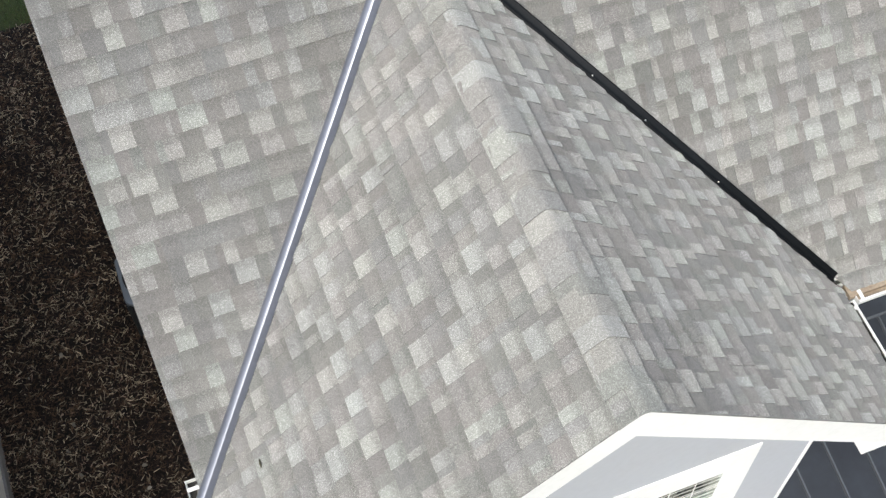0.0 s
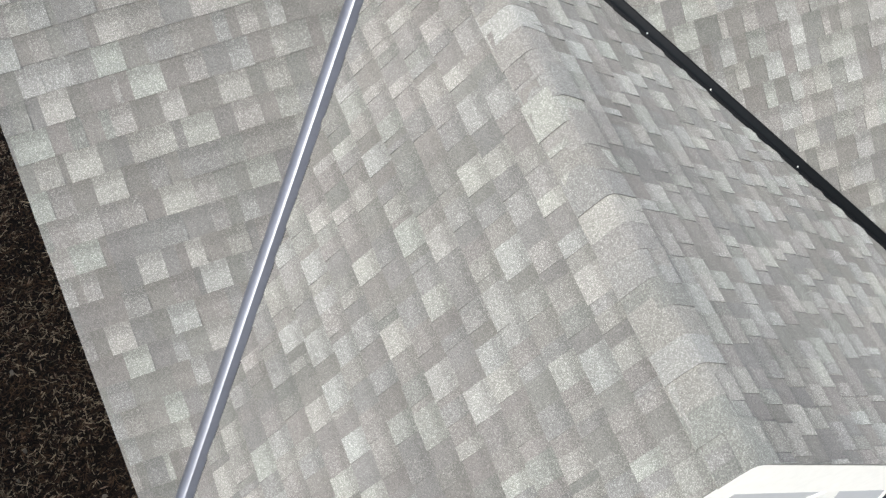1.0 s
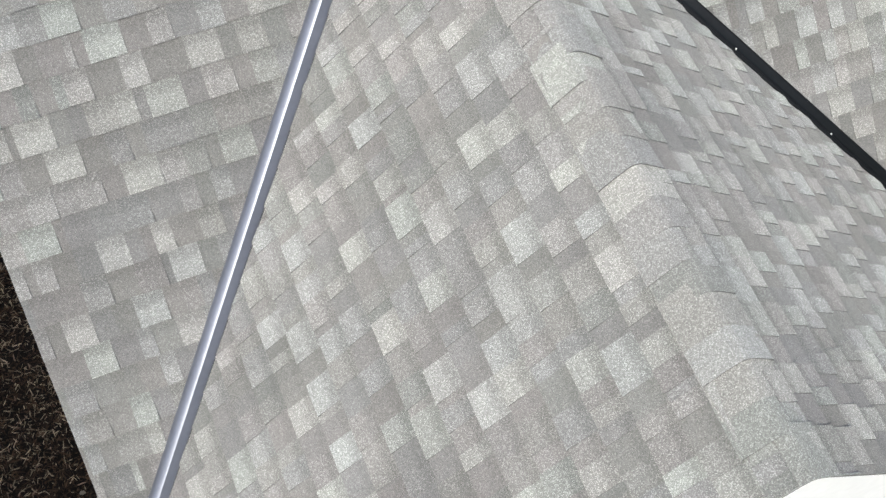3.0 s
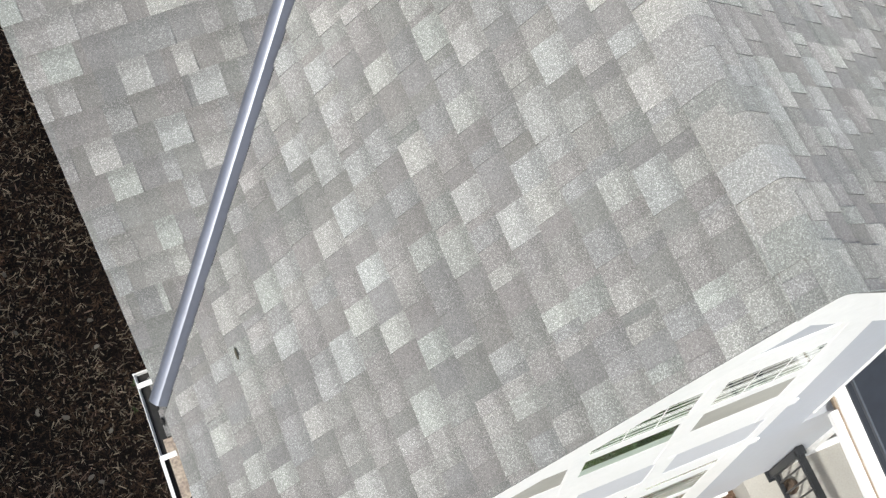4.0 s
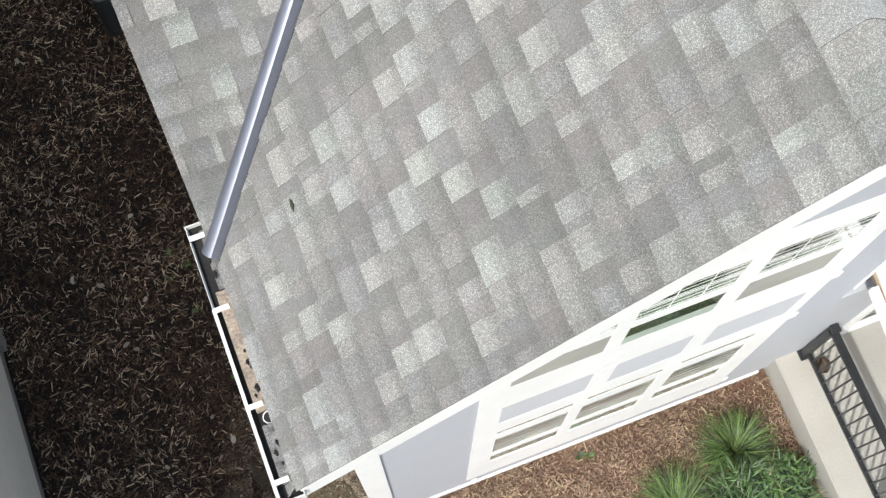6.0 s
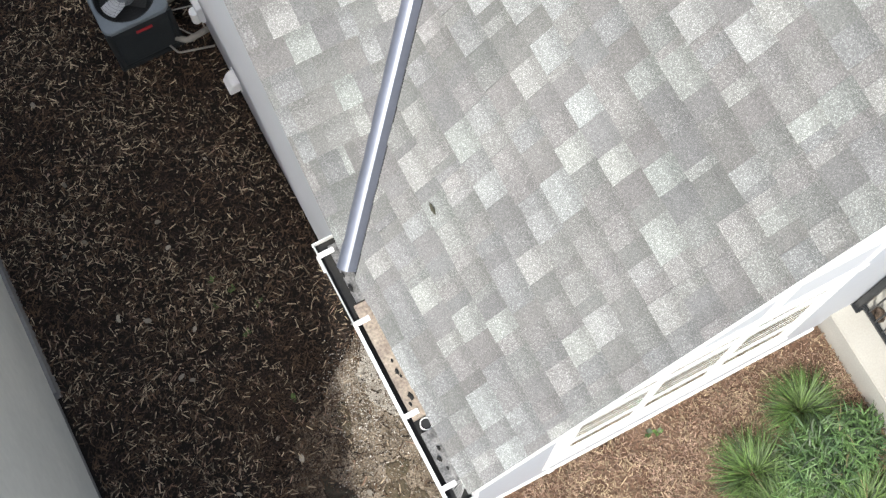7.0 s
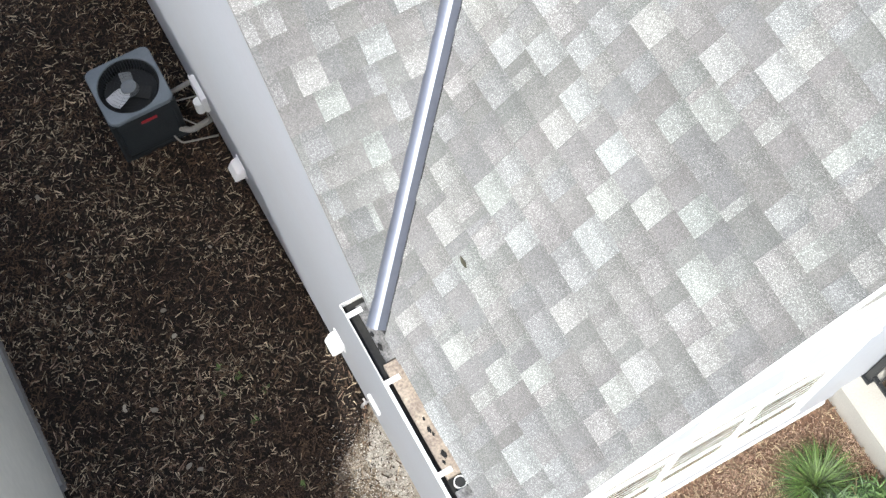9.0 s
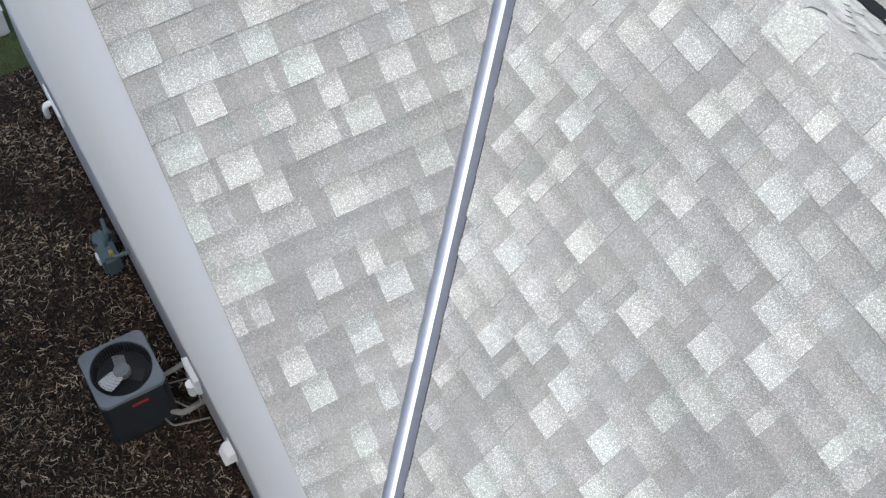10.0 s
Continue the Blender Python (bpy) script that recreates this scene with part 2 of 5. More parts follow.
M_FAN_LIT = mat("fan_blade_lit", (0.55, 0.55, 0.55), 0.5)
M_RED = mat("red_label", (0.42, 0.03, 0.04), 0.5, bump=0)
M_BLACK = mat("black_rail_paint", (0.022, 0.024, 0.027), 0.4, big=4, small=40, amount=0.2)
M_PORCH = mat("porch_roof_metal", (0.017, 0.020, 0.027), 0.5, 0.15, big=1.5, small=12, amount=0.1, tint=(0.030, 0.036, 0.046), bump=0.03)
# seams of the black roof, their sunlit gleam put into a lighter colour
M_SEAM_LIT = mat("porch_seam_lit", (0.11, 0.12, 0.135), 0.4, 0.3, amount=0.1)
M_CONC = mat("porch_concrete", (0.41, 0.395, 0.36), 0.85, big=1.5, small=60, amount=0.07, tint=(0.36, 0.345, 0.31), bump=0.15)
M_PINE = mat("brown_wicker", (0.12, 0.085, 0.06), 0.9, big=20, small=140, amount=0.5, tint=(0.05, 0.035, 0.025), bump=0.8)
M_PIPE = mat("insulated_pipe", (0.33, 0.31, 0.28), 0.8)
M_METER = mat("meter_paint", (0.10, 0.15, 0.165), 0.5, amount=0.1)
M_YELLOW = mat("yellow_valve", (0.5, 0.36, 0.05), 0.5, bump=0)
M_SLAT = mat("outer_slat", (0.80, 0.82, 0.78), 0.6, amount=0.03, bump=0)
M_BLIND = mat("window_blind", (0.40, 0.385, 0.345), 0.7, big=2, small=20, amount=0.03, bump=0)
M_MINT = mat("green_white_panel", (0.40, 0.46, 0.39), 0.7, big=3, small=20, amount=0.06, bump=0)
M_PANEL = mat("pale_grey_panel", (0.57, 0.575, 0.605), 0.55, big=0.8, small=18, amount=0.03, tint=(0.54, 0.545, 0.57), bump=0.04)
M_ROOM = mat("room_dark_grey", (0.15, 0.155, 0.155), 0.9, big=1, small=10, amount=0.03)
M_GLASS = bpy.data.materials.new("window_glass")
M_GLASS.use_nodes = True
_b = M_GLASS.node_tree.nodes["Principled BSDF"]
_b.inputs["Base Color"].default_value = (0.44, 0.49, 0.46, 1)
_b.inputs["Roughness"].default_value = 0.02
_b.inputs["Transmission Weight"].default_value = 1.0
_b.inputs["IOR"].default_value = 1.38


# ---- mesh helpers ----
def obj(name, bm, material, parent=None, smooth=False):
    me = bpy.data.meshes.new(name)
    bm.normal_update()
    bm.to_mesh(me)
    bm.free()
    for m in material if isinstance(material, (list, tuple)) else [material]:
        me.materials.append(m)
    if smooth:
        for p in me.polygons:
            p.use_smooth = True
    ob = new(name, me)
    if parent:
        ob.parent = parent
    return ob


def part(name, bm, material, parent, label="", smooth=False):
    return tagged(obj(name, bm, material, parent, smooth), label)


def empty(name, at=(0, 0, 0)):
    ob = new(name)
    ob.location = at
    ob.empty_display_size = 0.1
    return ob


def box(x0, x1, y0, y1, z0, z1, bevel=0.0, bm=None):
    own = bm is None
    bm = bm or bmesh.new()
    v = [bm.verts.new(p) for p in ((x0, y0, z0), (x1, y0, z0), (x1, y1, z0), (x0, y1, z0), (x0, y0, z1), (x1, y0, z1), (x1, y1, z1), (x0, y1, z1))]
    for f in ((3, 2, 1, 0), (4, 5, 6, 7), (0, 1, 5, 4), (1, 2, 6, 5), (2, 3, 7, 6), (3, 0, 4, 7)):
        bm.faces.new([v[i] for i in f])
    if bevel and own:
        bmesh.ops.bevel(bm, geom=bm.edges[:], offset=bevel, segments=2, affect="EDGES")
    return bm


def prism(points, shift, bm=None):
    """A solid between a polygon in space and its copy moved by shift."""
    bm = bm or bmesh.new()
    a = [bm.verts.new(p) for p in points]
    b = [bm.verts.new(Vector(p) + Vector(shift)) for p in points]
    bm.faces.new(a[::-1])
    bm.faces.new(b)
    for i in range(len(a)):
        j = (i + 1) % len(a)
        bm.faces.new((a[i], a[j], b[j], b[i]))
    bmesh.ops.recalc_face_normals(bm, faces=bm.faces[:])
    return bm


def sweep(profile, frames, closed=True, cap=True, bm=None):
    """A profile of (a, b) carried along frames of (origin, axis_a, axis_b)."""
    bm = bm or bmesh.new()
    rings = [[bm.verts.new(Vector(o) + Vector(x) * a + Vector(y) * b) for a, b in profile] for o, x, y in frames]
    n = len(profile)
    for r, q in zip(rings, rings[1:]):
        for i in range(n if closed else n - 1):
            bm.faces.new((r[i], r[(i + 1) % n], q[(i + 1) % n], q[i]))
    if closed and cap:
        bm.faces.new(rings[0][::-1])
        bm.faces.new(rings[-1])
    bmesh.ops.recalc_face_normals(bm, faces=bm.faces[:])
    return bm


def tube(points, radius, sides=10, bm=None):
    pts = [Vector(p) for p in points]
    frames = []
    up = Vector((0.31, 0.2, 0.93)).normalized()
    for i, p in enumerate(pts):
        d = (pts[min(i + 1, len(pts) - 1)] - pts[max(i - 1, 0)]).normalized()
        x = d.cross(up).normalized()
        frames.append((p, x, d.cross(x).normalized()))
    return sweep([(radius * math.cos(2 * math.pi * k / sides), radius * math.sin(2 * math.pi * k / sides)) for k in range(sides)], frames, bm=bm)


def bent(points, r, steps=5):
    """A path of straight runs with rounded corners."""
    out = [Vector(points[0])]
    for a, b, c in zip(points, points[1:], points[2:]):
        a, b, c = Vector(a), Vector(b), Vector(c)
        p, q = b + (a - b).normalized() * r, b + (c - b).normalized() * r
        for k in range(steps + 1):
            t = k / steps
            out.append(p * (1 - t) ** 2 + b * 2 * t * (1 - t) + q * t * t)
    out.append(Vector(points[-1]))
    return out


# ---- the house: main numbers ----
H = 6.66                      # height of the gutters
HS = 6.749                    # height of the wing's slopes over its wall line
PW, PM = 0.973, 0.983         # pitch of the wing and of the main roof
XR = 2.039                    # ridge of the wing
XL, XE = -0.10, 2 * XR + 0.10   # edges of the wing's slopes
YF = -1.188                   # front rake edge
YR, YB = 5.2, 10.5            # main ridge and rear eave
XEAST = 11.0
VK = PW / PM                  # the valley in plan: y = VK * x
WALL_Y, WALL_X = -0.762, 0.155
WALL_E = 2 * XR - WALL_X      # outer face of the wing's far wall
zw = lambda x: HS + PW * x
zwe = lambda x: HS + PW * (2 * XR - x)
MO = 0.050                    # the main slope stands this far forward
zm = lambda y: H + PM * (y + MO)
VS, VO = 0.990, 0.041
vl = lambda x: VS * x + VO    # the open valley in plan
VE = -0.04                    # the far valley is moved this much towards the eave to fit the camera's view


def deck(name, pts, zf, label):
    top = [(x, y, zf(x, y) - 0.004) for x, y in pts]
    ob = obj(name, prism(top, (0, 0, -0.07)), M_DECK)
    return tagged(ob, label, "roof", kind="structure")


VG = 0.041                    # half of the open valley, across
vx = VG * math.hypot(1, VK) / VK   # the same along x
vy = VG * math.hypot(1, VK)        # and along y

deck_wing_west = deck("roof_wing_west", [(XL, YF + 0.03), (XR - 0.03, YF + 0.03), (XR - 0.03, vl(XR - 0.03)), (XL, vl(XL))], lambda x, y: zw(x), "grey architectural asphalt shingle slope over the wing")
deck_wing_east = deck("roof_wing_east", [(XR + 0.03, YF + 0.03), (XE, YF + 0.03), (XE, vl(2 * XR - XE) + VE), (XR + 0.03, vl(XR - 0.03) + VE)], lambda x, y: zwe(x), "far slope of the wing in grey shingles")
deck_main_west = deck("roof_main_west", [(XL, vl(XL) + vy), (XR, vl(XR) + vy), (XR, YR), (XL, YR)], lambda x, y: zm(y), "main roof slope of grey shingles beside the valley")
deck_main_east = deck("roof_main_east", [(XE, vl(XL) + vy + VE), (XEAST, vl(XL) + vy + VE), (XEAST, YR), (XR, YR), (XR, vl(XR) + vy + VE)], lambda x, y: zm(y), "broad main roof slope of pale grey shingles")
zb = lambda x, y: H + PM * (2 * YR + MO - y)
roof_rear = deck("roof_rear", [(XL, YR), (XEAST, YR), (XEAST, YB), (XL, YB)], zb, "rear roof slope of grey shingles")
roof_rear.data.materials[0] = SH_MID

# drip edge along the left rake and the front rake
drip = sweep([(0, 0), (0.012, 0), (0.012, -0.06), (0, -0.06)], [((XL - 0.014, y, zm(y) - 0.010), (1, 0, 0), (0, 0, 1)) for y in (vl(XL), YR)])
tagged(obj("rake_trim", drip, M_DRIP), "thin grey metal drip edge along the rake", "trim", kind="structure")


# walls, with thickness
def wall(name, bm, label, material=M_SIDING):
    return tagged(obj(name, bm, material), label, "wall", kind="structure")


gable = [(WALL_X, WALL_Y + 0.2, 0.25), (WALL_X, YB - 0.3, 0.25), (WALL_X, YB - 0.3, zb(0, YB - 0.3) - 0.1), (WALL_X, YR, zm(YR) - 0.1), (WALL_X, 0.2, zm(0.2) - 0.1), (WALL_X, WALL_Y + 0.2, zm(0.2) - 0.1)]
wall("wall_west", prism(gable, (0.2, 0, 0)), "smooth light grey siding on the gable wall")
tagged(obj("foundation", box(WALL_X + 0.02, WALL_X + 0.2, WALL_Y + 0.02, YB - 0.3, -0.1, 0.25), M_FOUND), "dark concrete foundation strip under the siding", "foundation", kind="structure")
wall("wall_rear", box(WALL_X + 0.2, XEAST - 0.3, YB - 0.5, YB - 0.3, 0, H + 0.1), "plain grey siding at the rear")
wall("wall_main_front", box(WALL_E, XEAST - 0.3, 1.1, 1.3, 0, H + 0.9), "plain grey siding over the porch roof")
wall("wall_east", box(XEAST - 0.5, XEAST - 0.3, 1.3, YB - 0.5, 0, H + 0.1), "plain grey siding")
wall("wall_wing_east", box(WALL_E - 0.2, WALL_E, WALL_Y + 0.2, 1.1, 0, zw(WALL_X) - 0.1), "plain grey siding of the wing")

# the wing's front wall, round the tall window group
WX0, WX1, WZ0, WZ1 = 0.966, 3.463, 0.42, 5.98
front = bmesh.new()
for poly in (
    [(WALL_X, 0.12), (WX0, 0.12), (WX0, zw(WX0) - 0.1), (WALL_X, zw(WALL_X) - 0.1)],
    [(WX1, 0.12), (WALL_E, 0.12), (WALL_E, zwe(WALL_E) - 0.1), (WX1, zwe(WX1) - 0.1)],
    [(WX0, WZ1), (WX1, WZ1), (WX1, zwe(WX1) - 0.1), (XR, zw(XR) - 0.1), (WX0, zw(WX0) - 0.1)],
    [(WX0, 0.12), (WX1, 0.12), (WX1, WZ0), (WX0, WZ0)],
):
    prism([(x, WALL_Y, z) for x, z in poly], (0, 0.2, 0), front)
prism([(x, WALL_Y, z) for x, z in ((WALL_E, 0.12), (4.54, 0.12), (4.54, 2.80), (WALL_E, 2.80))], (0, 0.2, 0), front)
wall("wall_front", front, "light lavender-grey siding of the front gable")
tagged(obj("skirt_board", box(WALL_X - 0.01, WALL_E + 0.02, WALL_Y - 0.02, WALL_Y, -0.05, 0.13, 0.004), M_WHITE), "white skirt board at the foot of the front wall", "trim", kind="structure")

# rake boards and soffits of the front gable
for name, x0, x1, f in (("fascia_west", XL, XR, zw), ("fascia_east", XR, XE, zwe)):
    pts = [(x0, f(x0) - 0.016), (x1, f(x1) - 0.016), (x1, f(x1) - 0.33), (x0, f(x0) - 0.33)]
    tagged(obj(name, prism([(x, YF, z) for x, z in pts], (0, 0.03, 0)), M_WHITE), "wide white rake board under the shingle edge", "fascia", kind="structure")
    pts = [(x0, f(x0) - 0.30), (x1, f(x1) - 0.30), (x1, f(x1) - 0.32), (x0, f(x0) - 0.32)]
    tagged(obj(name.replace("fascia", "soffit"), prism([(x, YF + 0.03, z) for x, z in pts], (0, WALL_Y - YF - 0.042, 0)), M_WHITE), "white boarded soffit under the rake", "soffit", kind="structure")
tagged(obj("corner_board_west", box(WALL_X - 0.05, WALL_X + 0.13, WALL_Y - 0.025, WALL_Y + 0.12, 0.0, zw(WALL_X) - 0.3, 0.004), M_WHITE), "white corner board", "trim", kind="structure")
tagged(obj("corner_board_porch", box(4.542, 4.64, WALL_Y - 0.025, WALL_Y + 0.12, 0.45, 2.80, 0.004), M_WHITE), "white corner board by the entry", "trim", kind="structure")
tagged(obj("entry_wall", box(4.642, 6.6, WALL_Y + 0.30, WALL_Y + 0.45, 0.45, 2.80), M_SIDING), "grey siding of the recessed entry", "wall", kind="structure")
tagged(obj("entry_threshold", box(4.642, 6.2, WALL_Y - 0.01, WALL_Y + 0.05, 0.45, 0.50, 0.006), M_WHITE), "white threshold board at the entry", "trim", kind="structure")
tagged(obj("corner_board_east", box(WALL_E + 0.002, WALL_E + 0.025, WALL_Y - 0.012, WALL_Y + 0.12, 3.10, zw(WALL_X) - 0.3, 0.004), M_WHITE), "white corner board", "trim", kind="structure")
# eave boards behind the gutters: plywood edge over white fascia
tagged(obj("eave_fascia_west", box(XL + 0.005, XL + 0.035, YF + 0.05, 0.10, H - 0.42, H - 0.19), M_WHITE), "white eave board behind the gutter", "fascia", kind="structure")
tagged(obj("eave_sheathing_west", box(XL - 0.068, XL + 0.06, -0.800, -0.22, H - 0.150, H - 0.112), M_PLY), "bare plywood roof edge showing above the gutter", "sheathing", kind="structure")
tagged(obj("eave_flashing_west", box(XL - 0.066, XL + 0.06, -1.130, -0.866, H - 0.150, H - 0.114), M_DUSTY), "dusty grey metal roof edge above the gutter", "flashing", kind="structure")
tagged(obj("eave_flashing_upper", box(XL - 0.048, XL + 0.06, -0.212, 0.085, H - 0.150, H - 0.114), M_DUSTY), "dusty grey metal roof edge below the valley", "flashing", kind="structure")
tagged(obj("eave_soffit_west", box(XL + 0.035, WALL_X, YF + 0.05, 0.2, H - 0.42, H - 0.39), M_WHITE), "white soffit under the eave", "soffit", kind="structure")
tagged(obj("eave_fascia_east", box(XE - 0.035, XE - 0.005, YF + 0.05, -0.15, H - 0.42, H - 0.19), M_WHITE), "white eave board behind the gutter", "fascia", kind="structure")
tagged(obj("eave_soffit_east", box(WALL_E, XE - 0.035, YF + 0.05, 1.1, H - 0.42, H - 0.39), M_WHITE), "white soffit under the eave", "soffit", kind="structure")
tagged(obj("eave_fascia_main", box(XE, XEAST, -0.10, -0.07, H - 0.42, H - 0.19), M_WHITE), "white eave board behind the gutter", "fascia", kind="structure")
tagged(obj("eave_sheathing_main", box(XE + 0.1, XEAST, -0.215, -0.12, H - 0.160, H - 0.118), M_WOOD), "bare plywood roof edge showing above the gutter", "sheathing", kind="structure")
tagged(obj("eave_soffit_main", box(XE, XEAST, -0.07, 1.1, H - 0.42, H - 0.39), M_WHITE), "white soffit under the eave", "soffit", kind="structure")


# ---- valleys ----
def valley(name, sign, material, label, seams, rivets=(), g=VG, shift=0.0, crown=0.0, tail=0.16):
    """A metal valley: a rounded trough with rims, or, with crown, a raised cover, rounded on one side and flat on the other."""
    creased = crown > 0
    foot0 = Vector((XR - sign * XR, VO + shift, HS))
    thing = empty(name, foot0)
    d = Vector((sign, VS, PW)).normalized()
    a = Vector((VS, -sign, 0)).normalized() * sign
    upv = d.cross(a).normalized()
    if upv.z < 0:
        upv = -upv
    if creased:
        arc = [radians(180 - i * 2.5) for i in range(43)]          # rounded up to the fold, then flat down
        prof = [(-g, -0.04)] + [(g * math.cos(t), 0.010 + crown * math.sin(t)) for t in arc] + [(g, 0.010), (g, -0.04)]
    else:
        prof = [(-g - 0.010, -0.050), (-g - 0.007, 0.68 * g + 0.004)]
        prof += [(i / 10 * g, 0.68 * (math.hypot(i / 10 * g, 0.014) - 0.014)) for i in range(-10, 11)]
        prof += [(g + 0.007, 0.68 * g + 0.004), (g + 0.010, -0.050)]
    prof += [(q, b - 0.0025) for q, b in prof[::-1]]
    foot = foot0 - d * tail + upv * (0.008 if creased else 0.025)
    length = math.hypot(1, VS, PW) * XR + tail
    cuts = [0.0] + [s + tail for s in seams] + [length]
    for i, (p, q) in enumerate(zip(cuts, cuts[1:])):
        o = foot - thing.location + upv * 0.0014 * i
        bm = sweep(prof, [(o + d * (p - (0.05 if i else 0)), a, upv), (o + d * q, a, upv)])
        part("sheet", bm, material, thing, smooth=not creased)
    def rivet(p, across, up, m, text=""):
        bm = bmesh.new()
        bmesh.ops.create_uvsphere(bm, u_segments=8, v_segments=6, radius=0.005)
        bmesh.ops.translate(bm, verts=bm.verts, vec=foot - thing.location + d * p + a * across + upv * up)
        part("rivet", bm, m, thing, text)
    for p in seams:
        rivet(p + tail - 0.02, -0.030, 0.010 + crown * 0.72, material)
    for p in rivets:
        rivet(p, 0.012, 0.006, M_GUTTER, "bright rivet head")
    return tagged(thing, label, "valley flashing")


valley("valley_flashing", 1, M_VALLEY, "blue-grey painted metal valley flashing with a lapped seam", (1.94,), g=0.046, crown=0.034, tail=0.20)
valley("valley_flashing", -1, M_VALLEY_BLACK, "black metal valley flashing between the slopes", (), (1.1, 1.75, 2.2), g=0.027, shift=VE)


# ---- gutters ----
def gutter(name, start, along, out, length, hangers, label, outlet=None, lip_from=0.0, bed=None, level=-0.066):
    """A K-style gutter: back, floor, shaped front and lip, hangers, end caps, bed."""
    s, d, o = Vector(start), Vector(along), Vector(out)
    thing = empty(name, s)
    up = Vector((0, 0, 1))
    path = [(Vector((0, 0, 0)), o, up), (d * length, o, up)]
    t = 0.003
    inner = [(0.0, 0.0), (0.0, -0.11), (0.062, -0.11), (0.085, -0.05), (0.112, -0.035), (0.112, 0.0)]
    outer = [(0.112 + t, 0.0), (0.112 + t, -0.038), (0.087 + t, -0.053), (0.064 + t, -0.11 - t), (-t, -0.11 - t), (-t, 0.0)]
    part("trough", sweep(inner + outer, path), M_GUTTER, thing)
    lip = [(0.102, 0.0), (0.118, 0.0), (0.118, 0.010), (0.102, 0.010)]
    part("lip", sweep(lip, [(d * lip_from, o, up), (d * length, o, up)]), M_GUTTER, thing)
    # a fill raised in the trough; near-black unless another material is given
    part("trough_bed", sweep([(0.003, -0.107), (0.060, -0.107), (0.112 if level > -0.04 else 0.077, level - 0.004), (0.003, level)], [(d * 0.004, o, up), (d * (length - 0.004), o, up)]), bed or M_NEAR_BLACK, thing, "dry tan grit" if bed else "near-black bed")
    for e in (0.0, length - 0.004):
        part("end_cap", prism([d * e + o * a + up * b for a, b in ((-t, 0.004), (-t, -0.113), (0.066, -0.113), (0.09, -0.053), (0.118, -0.038), (0.118, 0.004))], d * 0.004), M_GUTTER, thing)
    for h in hangers:
        bm = prism([d * (h - 0.012) + o * a + up * b for a, b in ((0.038, 0.021), (0.112, 0.018), (0.112, 0.010), (0.038, 0.013))], d * 0.024)
        part("hanger", bm, M_GUTTER, thing)
    if outlet:
        c = d * outlet + o * 0.034 + up * -0.050
        ring = [(0.0245, 0), (0.029, 0), (0.029, 0.050), (0.0245, 0.050)]
        n = 20
        frames = []
        for k in range(n + 1):
            a = 2 * math.pi * k / n
            frames.append((c, d * math.cos(a) + o * math.sin(a), up))
        collar = part("outlet_ring", sweep(ring, frames, cap=False), M_GUTTER, thing, "round white outlet collar")
        # flat black disc painted for the dark of the open outlet
        bm = bmesh.new()
        bmesh.ops.create_circle(bm, cap_ends=True, segments=20, radius=0.0265)
        bmesh.ops.translate(bm, verts=bm.verts, vec=c + up * 0.042)
        part("outlet_disc", bm, M_WELL, collar)
    return tagged(thing, label, "gutter")


GX = XL - 0.012
gutter("gutter", (GX + 0.022, 0.13, H - 0.125), (0, -1, 0), (-1, 0, 0), 1.34, (0.07, 0.43, 0.90, 1.25), "short white aluminium gutter with a near-black bed along the wing eave", outlet=0.965, lip_from=0.42, level=-0.034)
gutter("gutter", (XE - 0.005, -0.24, H - 0.125), (0, -1, 0), (1, 0, 0), 0.98, (0.06, 0.50, 0.93), "white aluminium gutter along the wing's far eave", level=-0.014)
gutter("gutter", (XE + 0.14, -0.150, H - 0.125), (1, 0, 0), (0, -1, 0), 6.3, [0.03 + 0.62 * k for k in range(11)], "long white aluminium gutter along the main eave", bed=M_WOOD, level=-0.022)


# leaf litter along the gutter, and a wire strainer at its front end
for i, (y, r) in enumerate(((-0.07, 0.013), (-0.14, 0.016), (-0.30, 0.007), (-0.52, 0.008), (-0.575, 0.013), (-0.60, 0.008), (-0.70, 0.017), (-0.73, 0.010), (-0.955, 0.011), (-1.0, 0.013), (-1.05, 0.008))):
    rnd = random.Random(300 + i)
    bm = bmesh.new()
    bmesh.ops.create_icosphere(bm, subdivisions=3, radius=r)
    for v in bm.verts:
        v.co = Vector((v.co.x * rnd.uniform(0.45, 1.0), v.co.y * rnd.uniform(0.6, 1.8), v.co.z * 0.4)) * rnd.uniform(0.5, 1.0)
    clump = obj("leaf_litter", bm, M_NEAR_BLACK)
    clump.location = (XL - 0.036 + rnd.uniform(-0.016, 0.012), y, H - 0.108)
    tagged(clump, "dark rotted leaf clump at the gutter's back edge", "leaf litter", "clumps of rotted leaves")
thing = empty("gutter_strainer", (XL - 0.040, -1.150, H - 0.112))
for k in range(7):
    part("wire", tube([(0.034, 0.030 - k * 0.006, 0.004), (0.010, 0.028 - k * 0.009, 0.012), (-0.016, 0.022 - k * 0.011, -0.004)], 0.0011, 6), M_GUTTER, thing)
part("wire", tube([(0.034, 0.034, 0.004), (0.034, -0.012, 0.004)], 0.0014, 6), M_GUTTER, thing)
tagged(thing, "small white wire strainer in the gutter end", "strainer")


